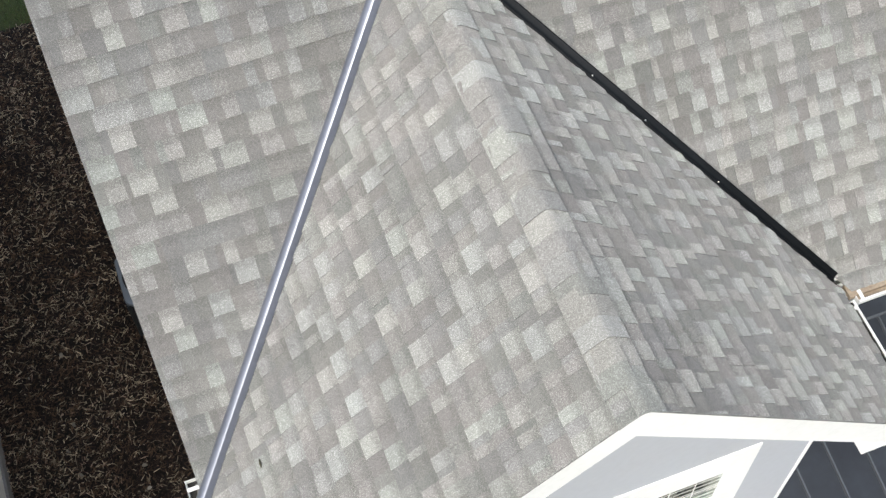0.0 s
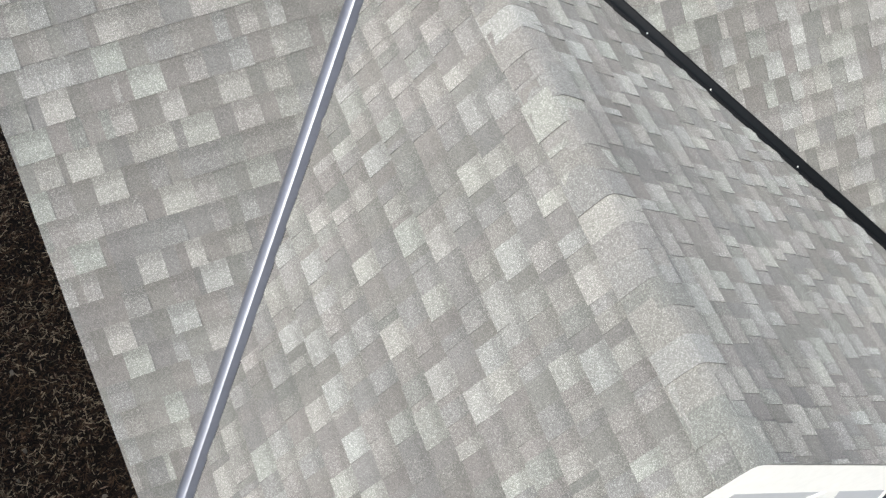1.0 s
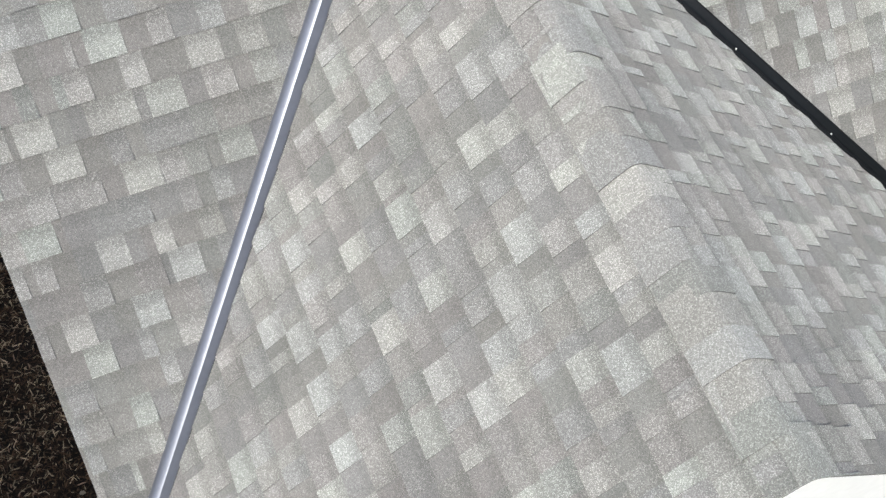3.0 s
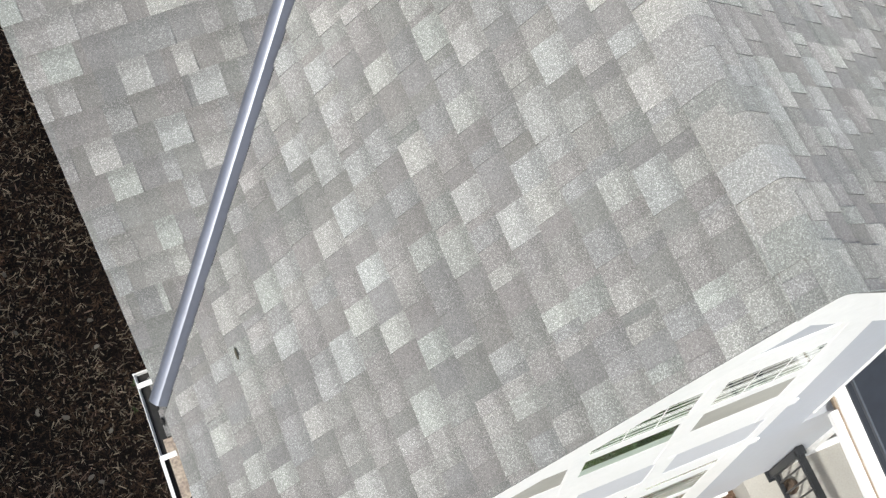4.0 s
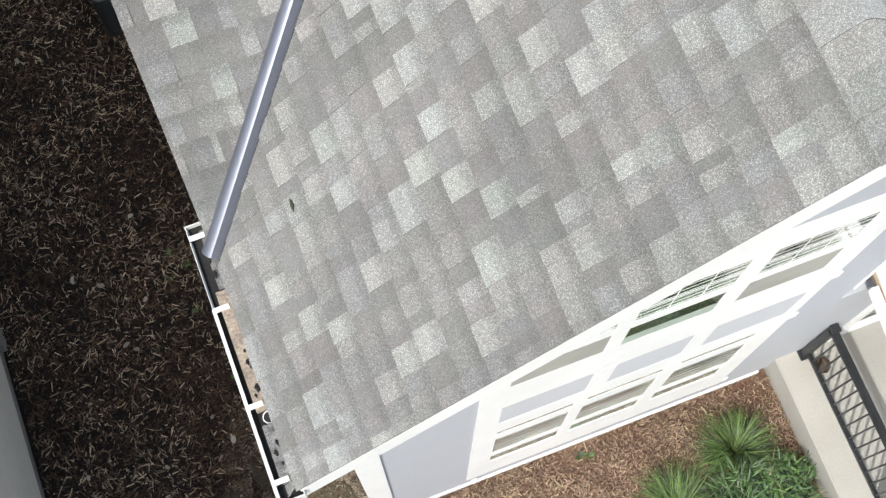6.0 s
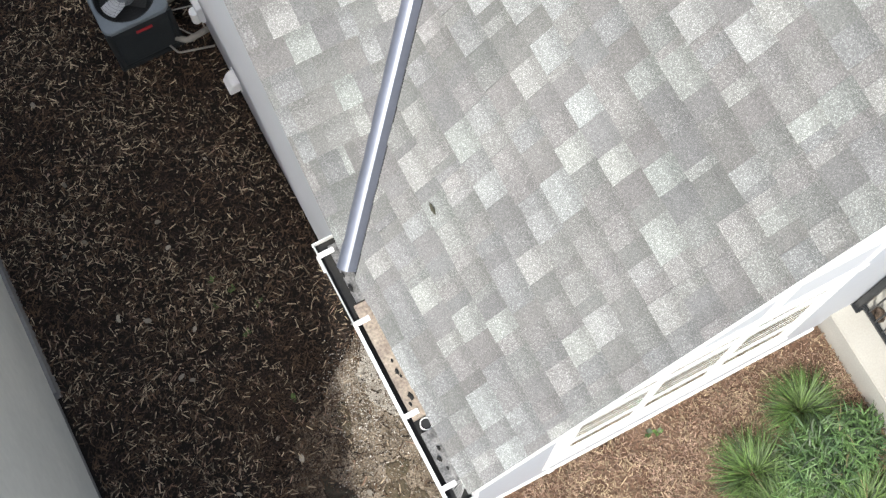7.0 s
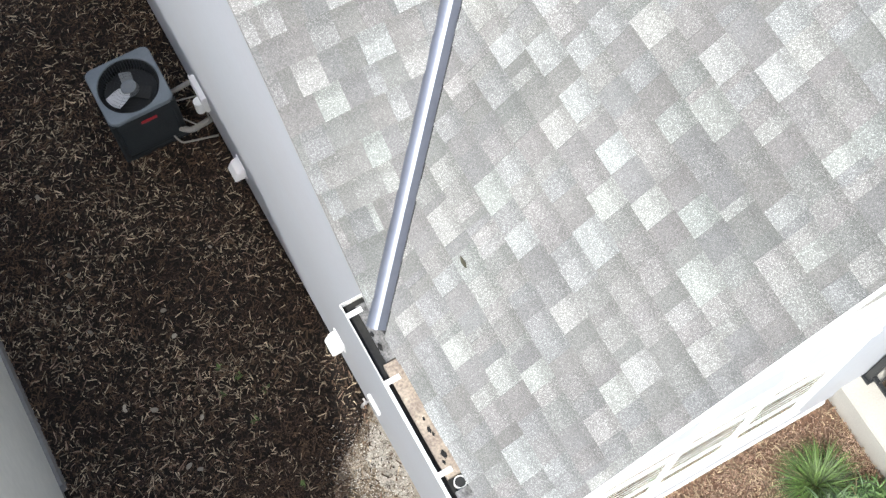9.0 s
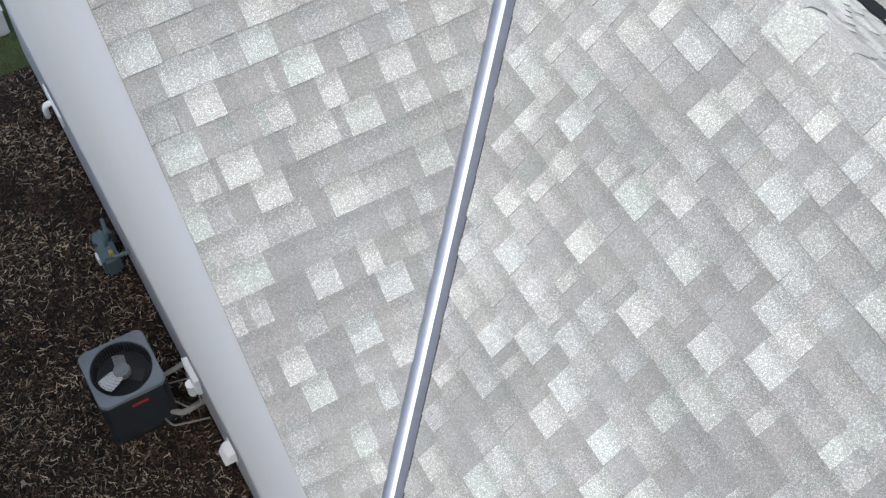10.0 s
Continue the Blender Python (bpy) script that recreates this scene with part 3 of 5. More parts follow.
# ---- front windows ----
def window(number, x0, x1, bands, blind, label, slats=6, slat=0.0060):
    """A double-hung window. bands: glazed strips from the top, (upper, lower, rows, columns); the sash rails lie between them."""
    y = WALL_Y - 0.004
    zt, zb_ = bands[0][0] + 0.03, bands[-1][1] - 0.03
    thing = empty("window_%d" % number, ((x0 + x1) / 2, y, zb_))
    def add(name, bm, m, label="", under=None):
        bmesh.ops.translate(bm, verts=bm.verts, vec=-thing.location)
        return part(name, bm, m, under or thing, label)
    f = 0.016
    for a in ((x0, x0 + f, zb_, zt), (x1 - f, x1, zb_, zt), (x0 + f, x1 - f, bands[0][0], zt), (x0 + f, x1 - f, zb_, bands[-1][1])):
        add("window_frame", box(a[0], a[1], y - 0.006, y + 0.07, a[2], a[3]), M_WHITE)
    for p, q in zip(bands, bands[1:]):
        add("sash_rail", box(x0 + f, x1 - f, y - 0.005, y + 0.045, q[0], p[1], 0.002), M_WHITE)
    for n, (hi, lo, rows, cols) in enumerate(bands):
        dy = 0.001 * n
        pane = add("pane", box(x0 + f - 0.004, x1 - f + 0.004, y + dy - 0.004, y + dy, lo - 0.004, hi + 0.004), M_GLASS)
        pane.visible_shadow = False
        for k in range(1, cols):
            xx = x0 + f + (x1 - x0 - 2 * f) * k / cols
            add("grid_bar", box(xx - 0.0032, xx + 0.0032, y + dy - 0.0055, y + dy - 0.003, lo, hi), M_WHITE, under=pane)
        for k in range(1, rows):
            zz = lo + (hi - lo) * k / rows
            add("grid_bar", box(x0 + f, x1 - f, y + dy - 0.0052, y + dy - 0.0028, zz - 0.007, zz + 0.007), M_WHITE, under=pane)
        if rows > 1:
            # blind slats set just outside the pane, so that they show from the camera
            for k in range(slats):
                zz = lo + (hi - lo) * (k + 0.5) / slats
                add("outer_slat", box(x0 + 0.02, x1 - 0.02, y + dy - 0.0050, y + dy - 0.0041, zz - slat, zz + slat), M_SLAT, "pale slat outside the glass", under=pane)
    hi, lo = bands[1][:2]
    # made-up pale panel before the glass, for the light lower part of the sash
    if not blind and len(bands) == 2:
        add("lower_panel", box(x0 + 0.012, x1 - 0.012, y - 0.0048, y - 0.0036, lo, lo + (hi - lo) * 0.42), M_MINT, "pale green-white panel before the glass")
    # beige sheet in place of a blind, moved before the glass to show from the camera
    if blind:
        add("beige_screen", box(x0 + 0.012, x1 - 0.012, y - 0.0048, y - 0.0036, lo, hi), M_BLIND, "plain beige screen")
    return tagged(thing, label, "window", kind="structure")


COLS = ((1.139, 1.773), (1.855, 2.498), (2.613, 3.252))
SPANS = ((1.139, 1.797), (1.955, 2.527), (2.676, 3.348))
trim = bmesh.new()
ty0, ty1 = WALL_Y - 0.0115, WALL_Y + 0.08
for z0, z1, cols in ((WZ0, 3.19, COLS), (3.19, 3.82, SPANS), (3.82, WZ1, COLS)):
    for a, b in zip([WX0] + [c[1] for c in cols], [c[0] for c in cols] + [WX1]):
        box(a, b, ty0, ty1, z0, z1, bm=trim)
for c in COLS:
    for z0, z1 in ((WZ0, 1.17), (2.80, 3.19), (3.82, 4.49), (5.65, WZ1)):
        box(c[0], c[1], ty0 + 0.002, ty1, z0, z1, bm=trim)
tagged(obj("window_trim", trim, M_WHITE), "flat white casing round the two-storey window group", "trim", kind="structure")
for z in (0.44, 2.86, 3.96):
    tagged(obj("casing_return", box(WX1, WX1 + 0.06, WALL_Y - 0.0115, WALL_Y + 0.01, z, z + 0.11), M_WHITE), "small white casing return", "trim", kind="structure")
for i, (c, d) in enumerate(zip(COLS, SPANS)):
    tagged(obj("spandrel_panel", box(d[0], d[1], WALL_Y - 0.008, WALL_Y + 0.03, 3.19, 3.82), M_PANEL), "recessed pale grey spandrel panel", "panel", kind="structure")
    window(i + 1, c[0], c[1], ((5.62, 5.13, 2, 3), (4.95, 4.52, 1, 1)), i != 1, "white double-hung window with grid bars" + (" and a beige screen over the lower sash" if i != 1 else ""))
    # the thin top pane stands in for a narrow dark line below the casing
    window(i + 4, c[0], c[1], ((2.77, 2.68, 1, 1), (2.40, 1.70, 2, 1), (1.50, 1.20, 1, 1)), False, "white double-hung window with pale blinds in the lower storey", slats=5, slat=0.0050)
# the dimness indoors is put into the dark colour of these rooms
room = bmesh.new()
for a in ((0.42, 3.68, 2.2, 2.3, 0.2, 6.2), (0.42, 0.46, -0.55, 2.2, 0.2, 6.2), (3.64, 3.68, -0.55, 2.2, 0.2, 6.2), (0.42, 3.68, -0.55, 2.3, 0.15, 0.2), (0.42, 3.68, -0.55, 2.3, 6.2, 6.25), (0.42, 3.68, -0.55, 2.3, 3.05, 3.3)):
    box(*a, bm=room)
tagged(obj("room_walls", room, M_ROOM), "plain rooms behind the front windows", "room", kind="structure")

# ---- porch ----
SLAB = 0.45
tagged(obj("porch_slab", box(4.03, XEAST, -4.6, 1.1, -0.1, SLAB, 0.012), M_CONC), "cream concrete porch slab", "porch", kind="structure")


def railing():
    thing = empty("porch_railing", (4.305, -0.805, SLAB))
    y1 = -1.51
    def add(name, bm, label=""):
        return part(name, bm, M_BLACK, thing, label)
    add("top_rail", box(-0.035, 0.035, y1, 0.02, 0.90, 0.95, 0.008))
    add("bottom_rail", box(-0.02, 0.02, y1, 0.02, 0.09, 0.13, 0.005))
    for y in (-0.0, y1):
        post = add("post", box(-0.035, 0.035, y - 0.035, y + 0.035, 0, 0.98, 0.006))
        part("post_base", box(-0.06, 0.06, y - 0.06, y + 0.06, 0, 0.02, 0.004), M_BLACK, post)
        part("post_cap", box(-0.042, 0.042, y - 0.042, y + 0.042, 0.98, 1.0, 0.006), M_BLACK, post)
    n = 14
    for k in range(1, n):
        y = y1 * k / n
        add("baluster", box(-0.008, 0.008, y - 0.008, y + 0.008, 0.13, 0.90))
    return tagged(thing, "black metal porch railing with thin balusters", "railing")


railing()
thing = empty("porch_roof", (4.265, 0.3, 3.0))
px0, px1, py0, py1 = 4.265, 9.5, 1.09, -3.3
zp = lambda y: 3.06 + (y + 0.79) * 0.20


def porch(name, bm, m, label=""):
    bmesh.ops.translate(bm, verts=bm.verts, vec=-thing.location)
    return part(name, bm, m, thing, label)


def slope(x0, x1, y0, y1, lift, thick):
    return prism([(x0, y0, zp(y0) + lift), (x1, y0, zp(y0) + lift), (x1, y1, zp(y1) + lift), (x0, y1, zp(y1) + lift)], (0, 0, -thick))


porch("metal_sheet", slope(px0, px1, py0, py1, 0, 0.05), M_PORCH)
porch("metal_sheet", slope(WALL_E + 0.002, px0 - 0.002, py0, -0.60, 0, 0.05), M_PORCH)
x = px0 + 0.05
while x < px1:
    porch("standing_seam", sweep([(-0.010, 0), (0.010, 0), (0.007, 0.035), (-0.007, 0.035)], [((x, 0.68, zp(0.68)), (1, 0, 0), (0, 0, 1)), ((x, py1, zp(py1)), (1, 0, 0), (0, 0, 1))]), M_SEAM_LIT)
    x += 0.335
porch("headwall_flashing", slope(WALL_E + 0.04, px1, 1.085, 0.68, 0.045, 0.04), M_PORCH)
porch("flashing_hem", slope(WALL_E + 0.04, px1, 0.692, 0.672, 0.056, 0.02), M_SEAM_LIT)
porch("edge_board", slope(px0 - 0.10, px0 - 0.004, -0.62, py1, -0.02, 0.07), M_WHITE, "white edge board")
porch("edge_strip", slope(px0 - 0.125, px0 - 0.102, -0.70, py1, -0.05, 0.05), M_WOOD, "bare tan strip in the edge trim")
porch("edge_trim", slope(px0 - 0.185, px0 - 0.127, -0.80, py1, -0.03, 0.08), M_WHITE, "white edge trim")
porch("edge_post", slope(px0 - 0.14, px0 - 0.06, -0.62, -0.56, 0.03, 0.12), M_BLACK, "dark flashing corner")
porch("porch_ceiling", slope(px0 + 0.02, px1, py0, py1, -0.22, 0.03), M_WHITE)
tagged(thing, "black standing-seam metal porch roof with white edge", "porch roof")
for x in (4.55, 9.3):
    tagged(obj("porch_post", box(x - 0.09, x + 0.09, -3.2, -3.02, SLAB, zp(-3.2) - 0.24, 0.008), M_WHITE), "square white porch post", "post")

# ---- ground ----
bm = bmesh.new()
bmesh.ops.create_grid(bm, x_segments=40, y_segments=40, size=400)
tagged(obj("ground", bm, M_LAWN), "mown green lawn", "ground", kind="structure")
# out of view; added to keep green bounce off the front wall
tagged(obj("pavement", box(-12, 16, -12.5, -4.62, -0.1, 0.03, 0.01, bm=box(-2.6, 4.025, -4.615, -3.72, -0.1, 0.028)), M_FOUND), "unseen grey ground added for the light it bounces to the front", "pavement", kind="structure")


def sheet(name, x0, x1, y0, y1, z, material, label, step=0.25, rough=0.02, seed=1):
    rnd = random.Random(seed)
    nx, ny = max(2, int((x1 - x0) / step)), max(2, int((y1 - y0) / step))
    bm = bmesh.new()
    g = [[bm.verts.new((x0 + (x1 - x0) * i / nx, y0 + (y1 - y0) * j / ny, z + (rnd.uniform(-rough, rough) if 0 < i < nx and 0 < j < ny else -0.03))) for i in range(nx + 1)] for j in range(ny + 1)]
    for j in range(ny):
        for i in range(nx):
            bm.faces.new((g[j][i], g[j][i + 1], g[j + 1][i + 1], g[j + 1][i]))
    return tagged(obj(name, bm, material, smooth=True), label, "mulch bed", kind="structure")


sheet("mulch_bed_side", -2.72, 0.20, -3.2, 10.2, 0.03, M_MULCH, "dark brown shredded mulch between the houses", seed=2)
sheet("mulch_bed_front", 0.17, 4.05, -3.7, -0.72, 0.034, M_BED, "reddish cedar mulch in the front bed", seed=3)
EDGE = lambda y: -0.222 + 0.335 * (y - 1.11)      # edge of the sun on the ground, in plan; grit and soil follow it


def washed(y0, y1, inset, z, taper, seed, fall=0.0, head=0.08):
    """A low ragged fan of washed ground against the side wall."""
    rnd = random.Random(seed)
    wob = [(rnd.uniform(4, 26), rnd.uniform(0, 6.28)) for _ in range(6)]
    bm, rows, n = bmesh.new(), [], 48
    for j in range(n + 1):
        y = y0 + (y1 - y0) * j / n
        end = min(1.0, j / n / taper, (1 - j / n) / head)
        left = EDGE(y) + inset(y) + 0.018 * sum(math.sin(f * y + p) for f, p in wob) * (1.0 if taper > 0.1 else 0.55) + rnd.uniform(-0.012, 0.012)
        left = 0.19 - (0.19 - left) * end ** 0.6
        rows.append([bm.verts.new((left + (0.195 - left) * i / 6, y, z - fall * (1 - i / 6) ** 1.5 - (0.028 if i == 0 or j in (0, n) else 0.010 if i == 1 else rnd.uniform(0, 0.006)))) for i in range(7)])
    for p, q in zip(rows, rows[1:]):
        for i in range(6):
            bm.faces.new((p[i], p[i + 1], q[i + 1], q[i]))
    return bm


reach = lambda y: -0.66 * min(1.0, max(0.0, (1.22 - y) / 0.55))      # the fines run out under the mulch
soil = washed(-1.05, 1.36, reach, 0.058, 0.06, 7, 0.016, head=0.22)
grit = washed(0.25, 1.26, lambda y: 0.05, 0.062, 0.75, 8, head=0.5)
# real grit, but its pale patch also paints the brightness of the sunlit strip
tagged(obj("grit_patch", grit, M_GRIT, smooth=True), "pale sand and grit against the wall, outlined by the sunlit strip", "grit", kind="structure")
tagged(obj("bare_soil", soil, M_SOIL, smooth=True), "bare washed soil and grit under the gutter outlet", "soil", kind="structure")


def puddle(at, size, turn, z, seed):
    """A low ragged patch lying on the soil."""
    rnd = random.Random(seed)
    wob = [(k, rnd.uniform(0, 6.28), rnd.uniform(0.05, 0.16) / k ** 0.5) for k in (2, 3, 4, 6, 9)]
    bm = bmesh.new()
    c, n = bm.verts.new((0, 0, 0.004)), 56
    rings = []
    for f, h in ((0.6, 0.004), (0.92, 0.002), (1.0, -0.012)):
        ring = []
        for k in range(n):
            t = 2 * math.pi * k / n
            q = f * (1 + sum(g * math.sin(m * t + p) for m, p, g in wob))
            ring.append(bm.verts.new((size[0] * q * math.cos(t), size[1] * q * math.sin(t), h)))
        rings.append(ring)
    for k in range(n):
        bm.faces.new((c, rings[0][k], rings[0][(k + 1) % n]))
        for p, q in zip(rings, rings[1:]):
            bm.faces.new((p[k], q[k], q[(k + 1) % n], p[(k + 1) % n]))
    bmesh.ops.transform(bm, matrix=pose(*at, z, 0, 0, turn), verts=bm.verts)
    return bm


for at, size, turn, z, seed in (((-0.72, -0.10), (0.085, 0.30), 22, 0.053, 61), ((-0.66, -0.62), (0.10, 0.28), 8, 0.055, 63)):
    tagged(obj("wet_soil", puddle(at, size, turn, z, seed), M_WET, smooth=True), "dark wet hollow in the washed soil", "soil", kind="structure")
tagged(obj("soil_crust", puddle((-0.98, -0.36), (0.13, 0.34), 28, 0.054, 62), M_CRUST, smooth=True), "dry grey crust of washed fines beside the hollow", "soil", kind="structure")
for at, size, turn, seed in (((-0.17, -0.10), (0.13, 0.10), 30, 64), ((-0.30, -0.34), (0.20, 0.13), 60, 65), ((-0.13, -0.48), (0.10, 0.16), -20, 66), ((-0.46, -0.62), (0.14, 0.24), 10, 67), ((-0.40, 0.55), (0.07, 0.16), -15, 68)):
    tagged(obj("damp_soil", puddle(at, size, turn, 0.058, seed), M_DAMP, smooth=True), "damp brown soil in the washed ground", "soil", kind="structure")


def scatter(name, material, area, count, size, z, label, category, seed, keep=None, over=None):
    """Many small slivers lying on the ground, each a thin tilted block."""
    rnd = random.Random(seed)
    verts, faces = [], []
    for _ in range(count):
        x, y = rnd.uniform(area[0], area[1]), rnd.uniform(area[2], area[3])
        if keep and not keep(x, y, rnd):
            continue
        r = rnd.random() ** 1.8
        l = (size[0][0] + (size[0][1] - size[0][0]) * r) / 2
        w, t = (size[1][0] + (size[1][1] - size[1][0]) * rnd.random() ** 1.5) / 2, rnd.uniform(*size[2]) / 2
        m = pose(x, y, z + (over(x, y) if over else 0) + rnd.uniform(-0.006, 0.018), rnd.gauss(0, 16), rnd.gauss(0, 16), rnd.uniform(0, 360))
        b = len(verts)
        k, e = rnd.uniform(0.25, 0.9), rnd.uniform(0.1, 0.9)
        for px, py, pz in ((-l, -w * k, -t), (l, -w * e, -t), (l * 0.8, w * k, -t), (-l * 0.9, w, -t), (-l, -w * k, t), (l, -w * e, t), (l * 0.8, w * k, t), (-l * 0.9, w, t)):
            verts.append(m @ Vector((px, py, pz)))
        faces += [[b + i for i in f] for f in ((4, 5, 6, 7), (0, 1, 5, 4), (1, 2, 6, 5), (2, 3, 7, 6), (3, 0, 4, 7))]
    me = bpy.data.meshes.new(name)
    me.from_pydata(verts, [], faces)
    me.materials.append(material)
    return tagged(new(name, me), label, category, kind="stuff")


def fan(x, y):
    """How far a spot lies into the washed ground, from 0 at its ragged rim to 1 against the wall."""
    d = x - EDGE(y) + 0.05 * math.sin(7 * y + 2) + 0.04 * math.sin(13 * y + 9 * x)
    return min(1.0, max(0.0, min((d + 0.50) / 0.62, (1.62 - y) / 0.60, (y + 1.40) / 0.40)))


def hollow(x, y):
    """1 inside the bare wet hollow and its crust."""
    p, q = (x + 0.80) * 0.95 + (y + 0.32) * 0.30, (y + 0.32) * 0.95 - (x + 0.80) * 0.30
    return (p / 0.26) ** 2 + (q / 0.36) ** 2 < 1


def off_soil(x, y, r):
    """Chips thin out gradually over the washed ground."""
    share = 1.0 - 0.86 * fan(x, y) ** 1.5
    return r.random() < (min(share, 0.22) if hollow(x, y) else share)


def on_soil(x, y, r):
    f = fan(x, y)
    return y < 1.36 and r.random() < f ** 4 * min(0.95, max(0.12, 0.20 + (y + 0.15) * 0.95))


def soil_top(x, y):
    return 0.013 if -1.02 < y < 1.28 and x > EDGE(y) + reach(y) + 0.05 else 0.0


CH = ((0.014, 0.105), (0.004, 0.020), (0.003, 0.010))
FINE = ((0.008, 0.062), (0.003, 0.011), (0.003, 0.008))
SLIVER = ((0.05, 0.12), (0.007, 0.014), (0.003, 0.007))
wave = lambda x, y: math.sin(x * 3.1 + 1.7 * math.sin(y * 2.3)) + math.sin(y * 3.7 + 1.3 * math.sin(x * 2.9 + 1)) + 0.6 * math.sin(x * 9.1 + y * 7.3)
drift = lambda x, y, r: off_soil(x, y, r) and wave(x, y) > r.uniform(-2.6, 1.6)
bleached = lambda x, y, r: wave(x * 1.3, y * 1.3 + 2) > r.uniform(-2.2, 1.5)
scatter("mulch_chips", M_CHIP, (-2.68, 0.15, -3.1, 10.15), 64000, CH, 0.045, "dark brown shredded bark chips", "mulch", 11, off_soil, soil_top)
scatter("pale_chips", M_CHIP_GREY, (-2.68, 0.15, -3.1, 10.15), 22000, ((0.016, 0.100), (0.004, 0.014), (0.003, 0.010)), 0.058, "scattered paler wood slivers on the mulch", "mulch", 12, drift, soil_top)
scatter("bark_slivers", M_CHIP_RED, (-2.68, 0.15, -3.1, 10.15), 3800, CH, 0.056, "reddish bark slivers on the mulch", "mulch", 16, drift, soil_top)
scatter("cedar_chips", M_CHIP_RED, (0.20, 4.02, -3.6, -0.78), 46000, FINE, 0.05, "reddish cedar chips in the front bed", "mulch", 13, lambda x, y, r: wave(x * 1.1 + 4, y * 1.1) > r.uniform(-1.5, 1.8))
scatter("pale_cedar_chips", M_CHIP_PALE, (0.20, 4.02, -3.6, -0.78), 23000, FINE, 0.058, "sun-bleached chips in the front bed", "mulch", 14, bleached)
scatter("pale_cedar_slivers", M_CHIP_PALE, (0.20, 4.02, -3.6, -0.78), 420, SLIVER, 0.064, "long sun-bleached slivers in the front bed", "mulch", 17)
scatter("soil_crumbs", M_CHIP, (-1.35, 0.15, -1.0, 1.3), 22000, ((0.005, 0.026), (0.004, 0.012), (0.003, 0.008)), 0.056, "dark crumbs of soil and bark on the bare ground", "soil", 18, lambda x, y, r: r.random() > 0.72 * fan(x, y) ** 2)
scatter("gravel", M_STONE, (-0.85, 0.15, -0.9, 1.5), 13000, ((0.003, 0.015), (0.003, 0.011), (0.003, 0.007)), 0.062, "pale washed grit and gravel", "gravel", 15, on_soil)


# ---- planting ----
def grass_plant(at, radius, height, blades, seed, dry=0.012, width=1.0, tangled=False):
    """A clump of arching strap leaves that spring from one crown."""
    rnd = random.Random(seed)
    thing = empty("grass_plant", at)
    verts, faces = {0: [], 1: []}, {0: [], 1: []}
    for _ in range(blades):
        k = 1 if rnd.random() < dry else 0
        v, f = verts[k], faces[k]
        a = rnd.uniform(0, 2 * math.pi)
        o = Vector((math.cos(a), math.sin(a), 0)) * radius * (0.72 if tangled else 0.30) * math.sqrt(rnd.random())
        head = rnd.uniform(0, 2 * math.pi) if tangled else a + rnd.gauss(0, 0.45)
        length = radius * (rnd.uniform(0.40, 0.75) if tangled else rnd.uniform(0.55, 1.15))
        rise, drop = radians(rnd.uniform(50, 86)), radians(rnd.uniform(-80, -10))
        curl = rnd.gauss(0, 0.7)
        w = rnd.uniform(0.0035, 0.0075) * width
        lift = height * (0.55 * rnd.random() if tangled else 0.12 * rnd.random())
        p = o + Vector((0, 0, lift))
        b = len(v)
        n = 6
        for i in range(n + 1):
            t = i / n
            h = head + curl * t * t
            el = rise + (drop - rise) * t ** 0.8
            s = Vector((-math.sin(h), math.cos(h), 0.25 * math.sin(7 * a)))
            ww = w * (1 - 0.92 * t ** 2.5) * (0.6 + 0.4 * min(1, 4 * t))
            v += [p - s * ww, p + s * ww]
            p = p + Vector((math.cos(h) * math.cos(el), math.sin(h) * math.cos(el), math.sin(el))) * length * 1.15 / n
            p.z = max(p.z, 0.012)
        for i in range(n):
            f.append((b + 2 * i, b + 2 * i + 1, b + 2 * i + 3, b + 2 * i + 2))
    for k, nm, m in ((0, "leaves", M_BLADE_BLUE if tangled else M_BLADE), (1, "dry_leaves", M_BLADE_DRY)):
        me = bpy.data.meshes.new(nm)
        me.from_pydata(verts[k], [], faces[k])
        me.materials.append(m)
        ob = new(nm, me)
        ob.parent = thing
    return tagged(thing, "bushy green strap-leaved grass clump in mulch", "ornamental grass", "grass clumps in the front bed")


for i, (x, y, r, h, w) in enumerate(((3.52, -1.44, 0.42, 0.38, 0.9), (3.42, -1.92, 0.52, 0.42, 1.5), (3.80, -1.90, 0.40, 0.38, 1.4), (2.80, -1.74, 0.45, 0.36, 0.9), (2.82, -2.22, 0.50, 0.38, 0.9), (3.55, -2.50, 0.50, 0.40, 1.0), (3.10, -2.10, 0.40, 0.36, 1.2), (3.15, -2.78, 0.46, 0.38, 1.0), (3.88, -2.72, 0.40, 0.38, 1.0))):
    grass_plant((0.97 * x + 0.003, 0.975 * y + 0.015, 0.03), r * (0.80 if w > 1.1 else 0.92), h, 1050 if w > 1.1 else 820, 100 + i, width=w * 0.76, tangled=w > 1.1)


bm = bmesh.new()
bmesh.ops.create_icosphere(bm, subdivisions=3, radius=0.075)
rnd = random.Random(77)
for v in bm.verts:
    v.co *= 1 + rnd.uniform(-0.10, 0.06)
    v.co.z = v.co.z * 0.6 + 0.045
nest = obj("woven_ball", bm, M_PINE)
nest.location = (4.40, -0.97, SLAB)
tagged(nest, "rough brown woven ball on the porch slab", "ball")


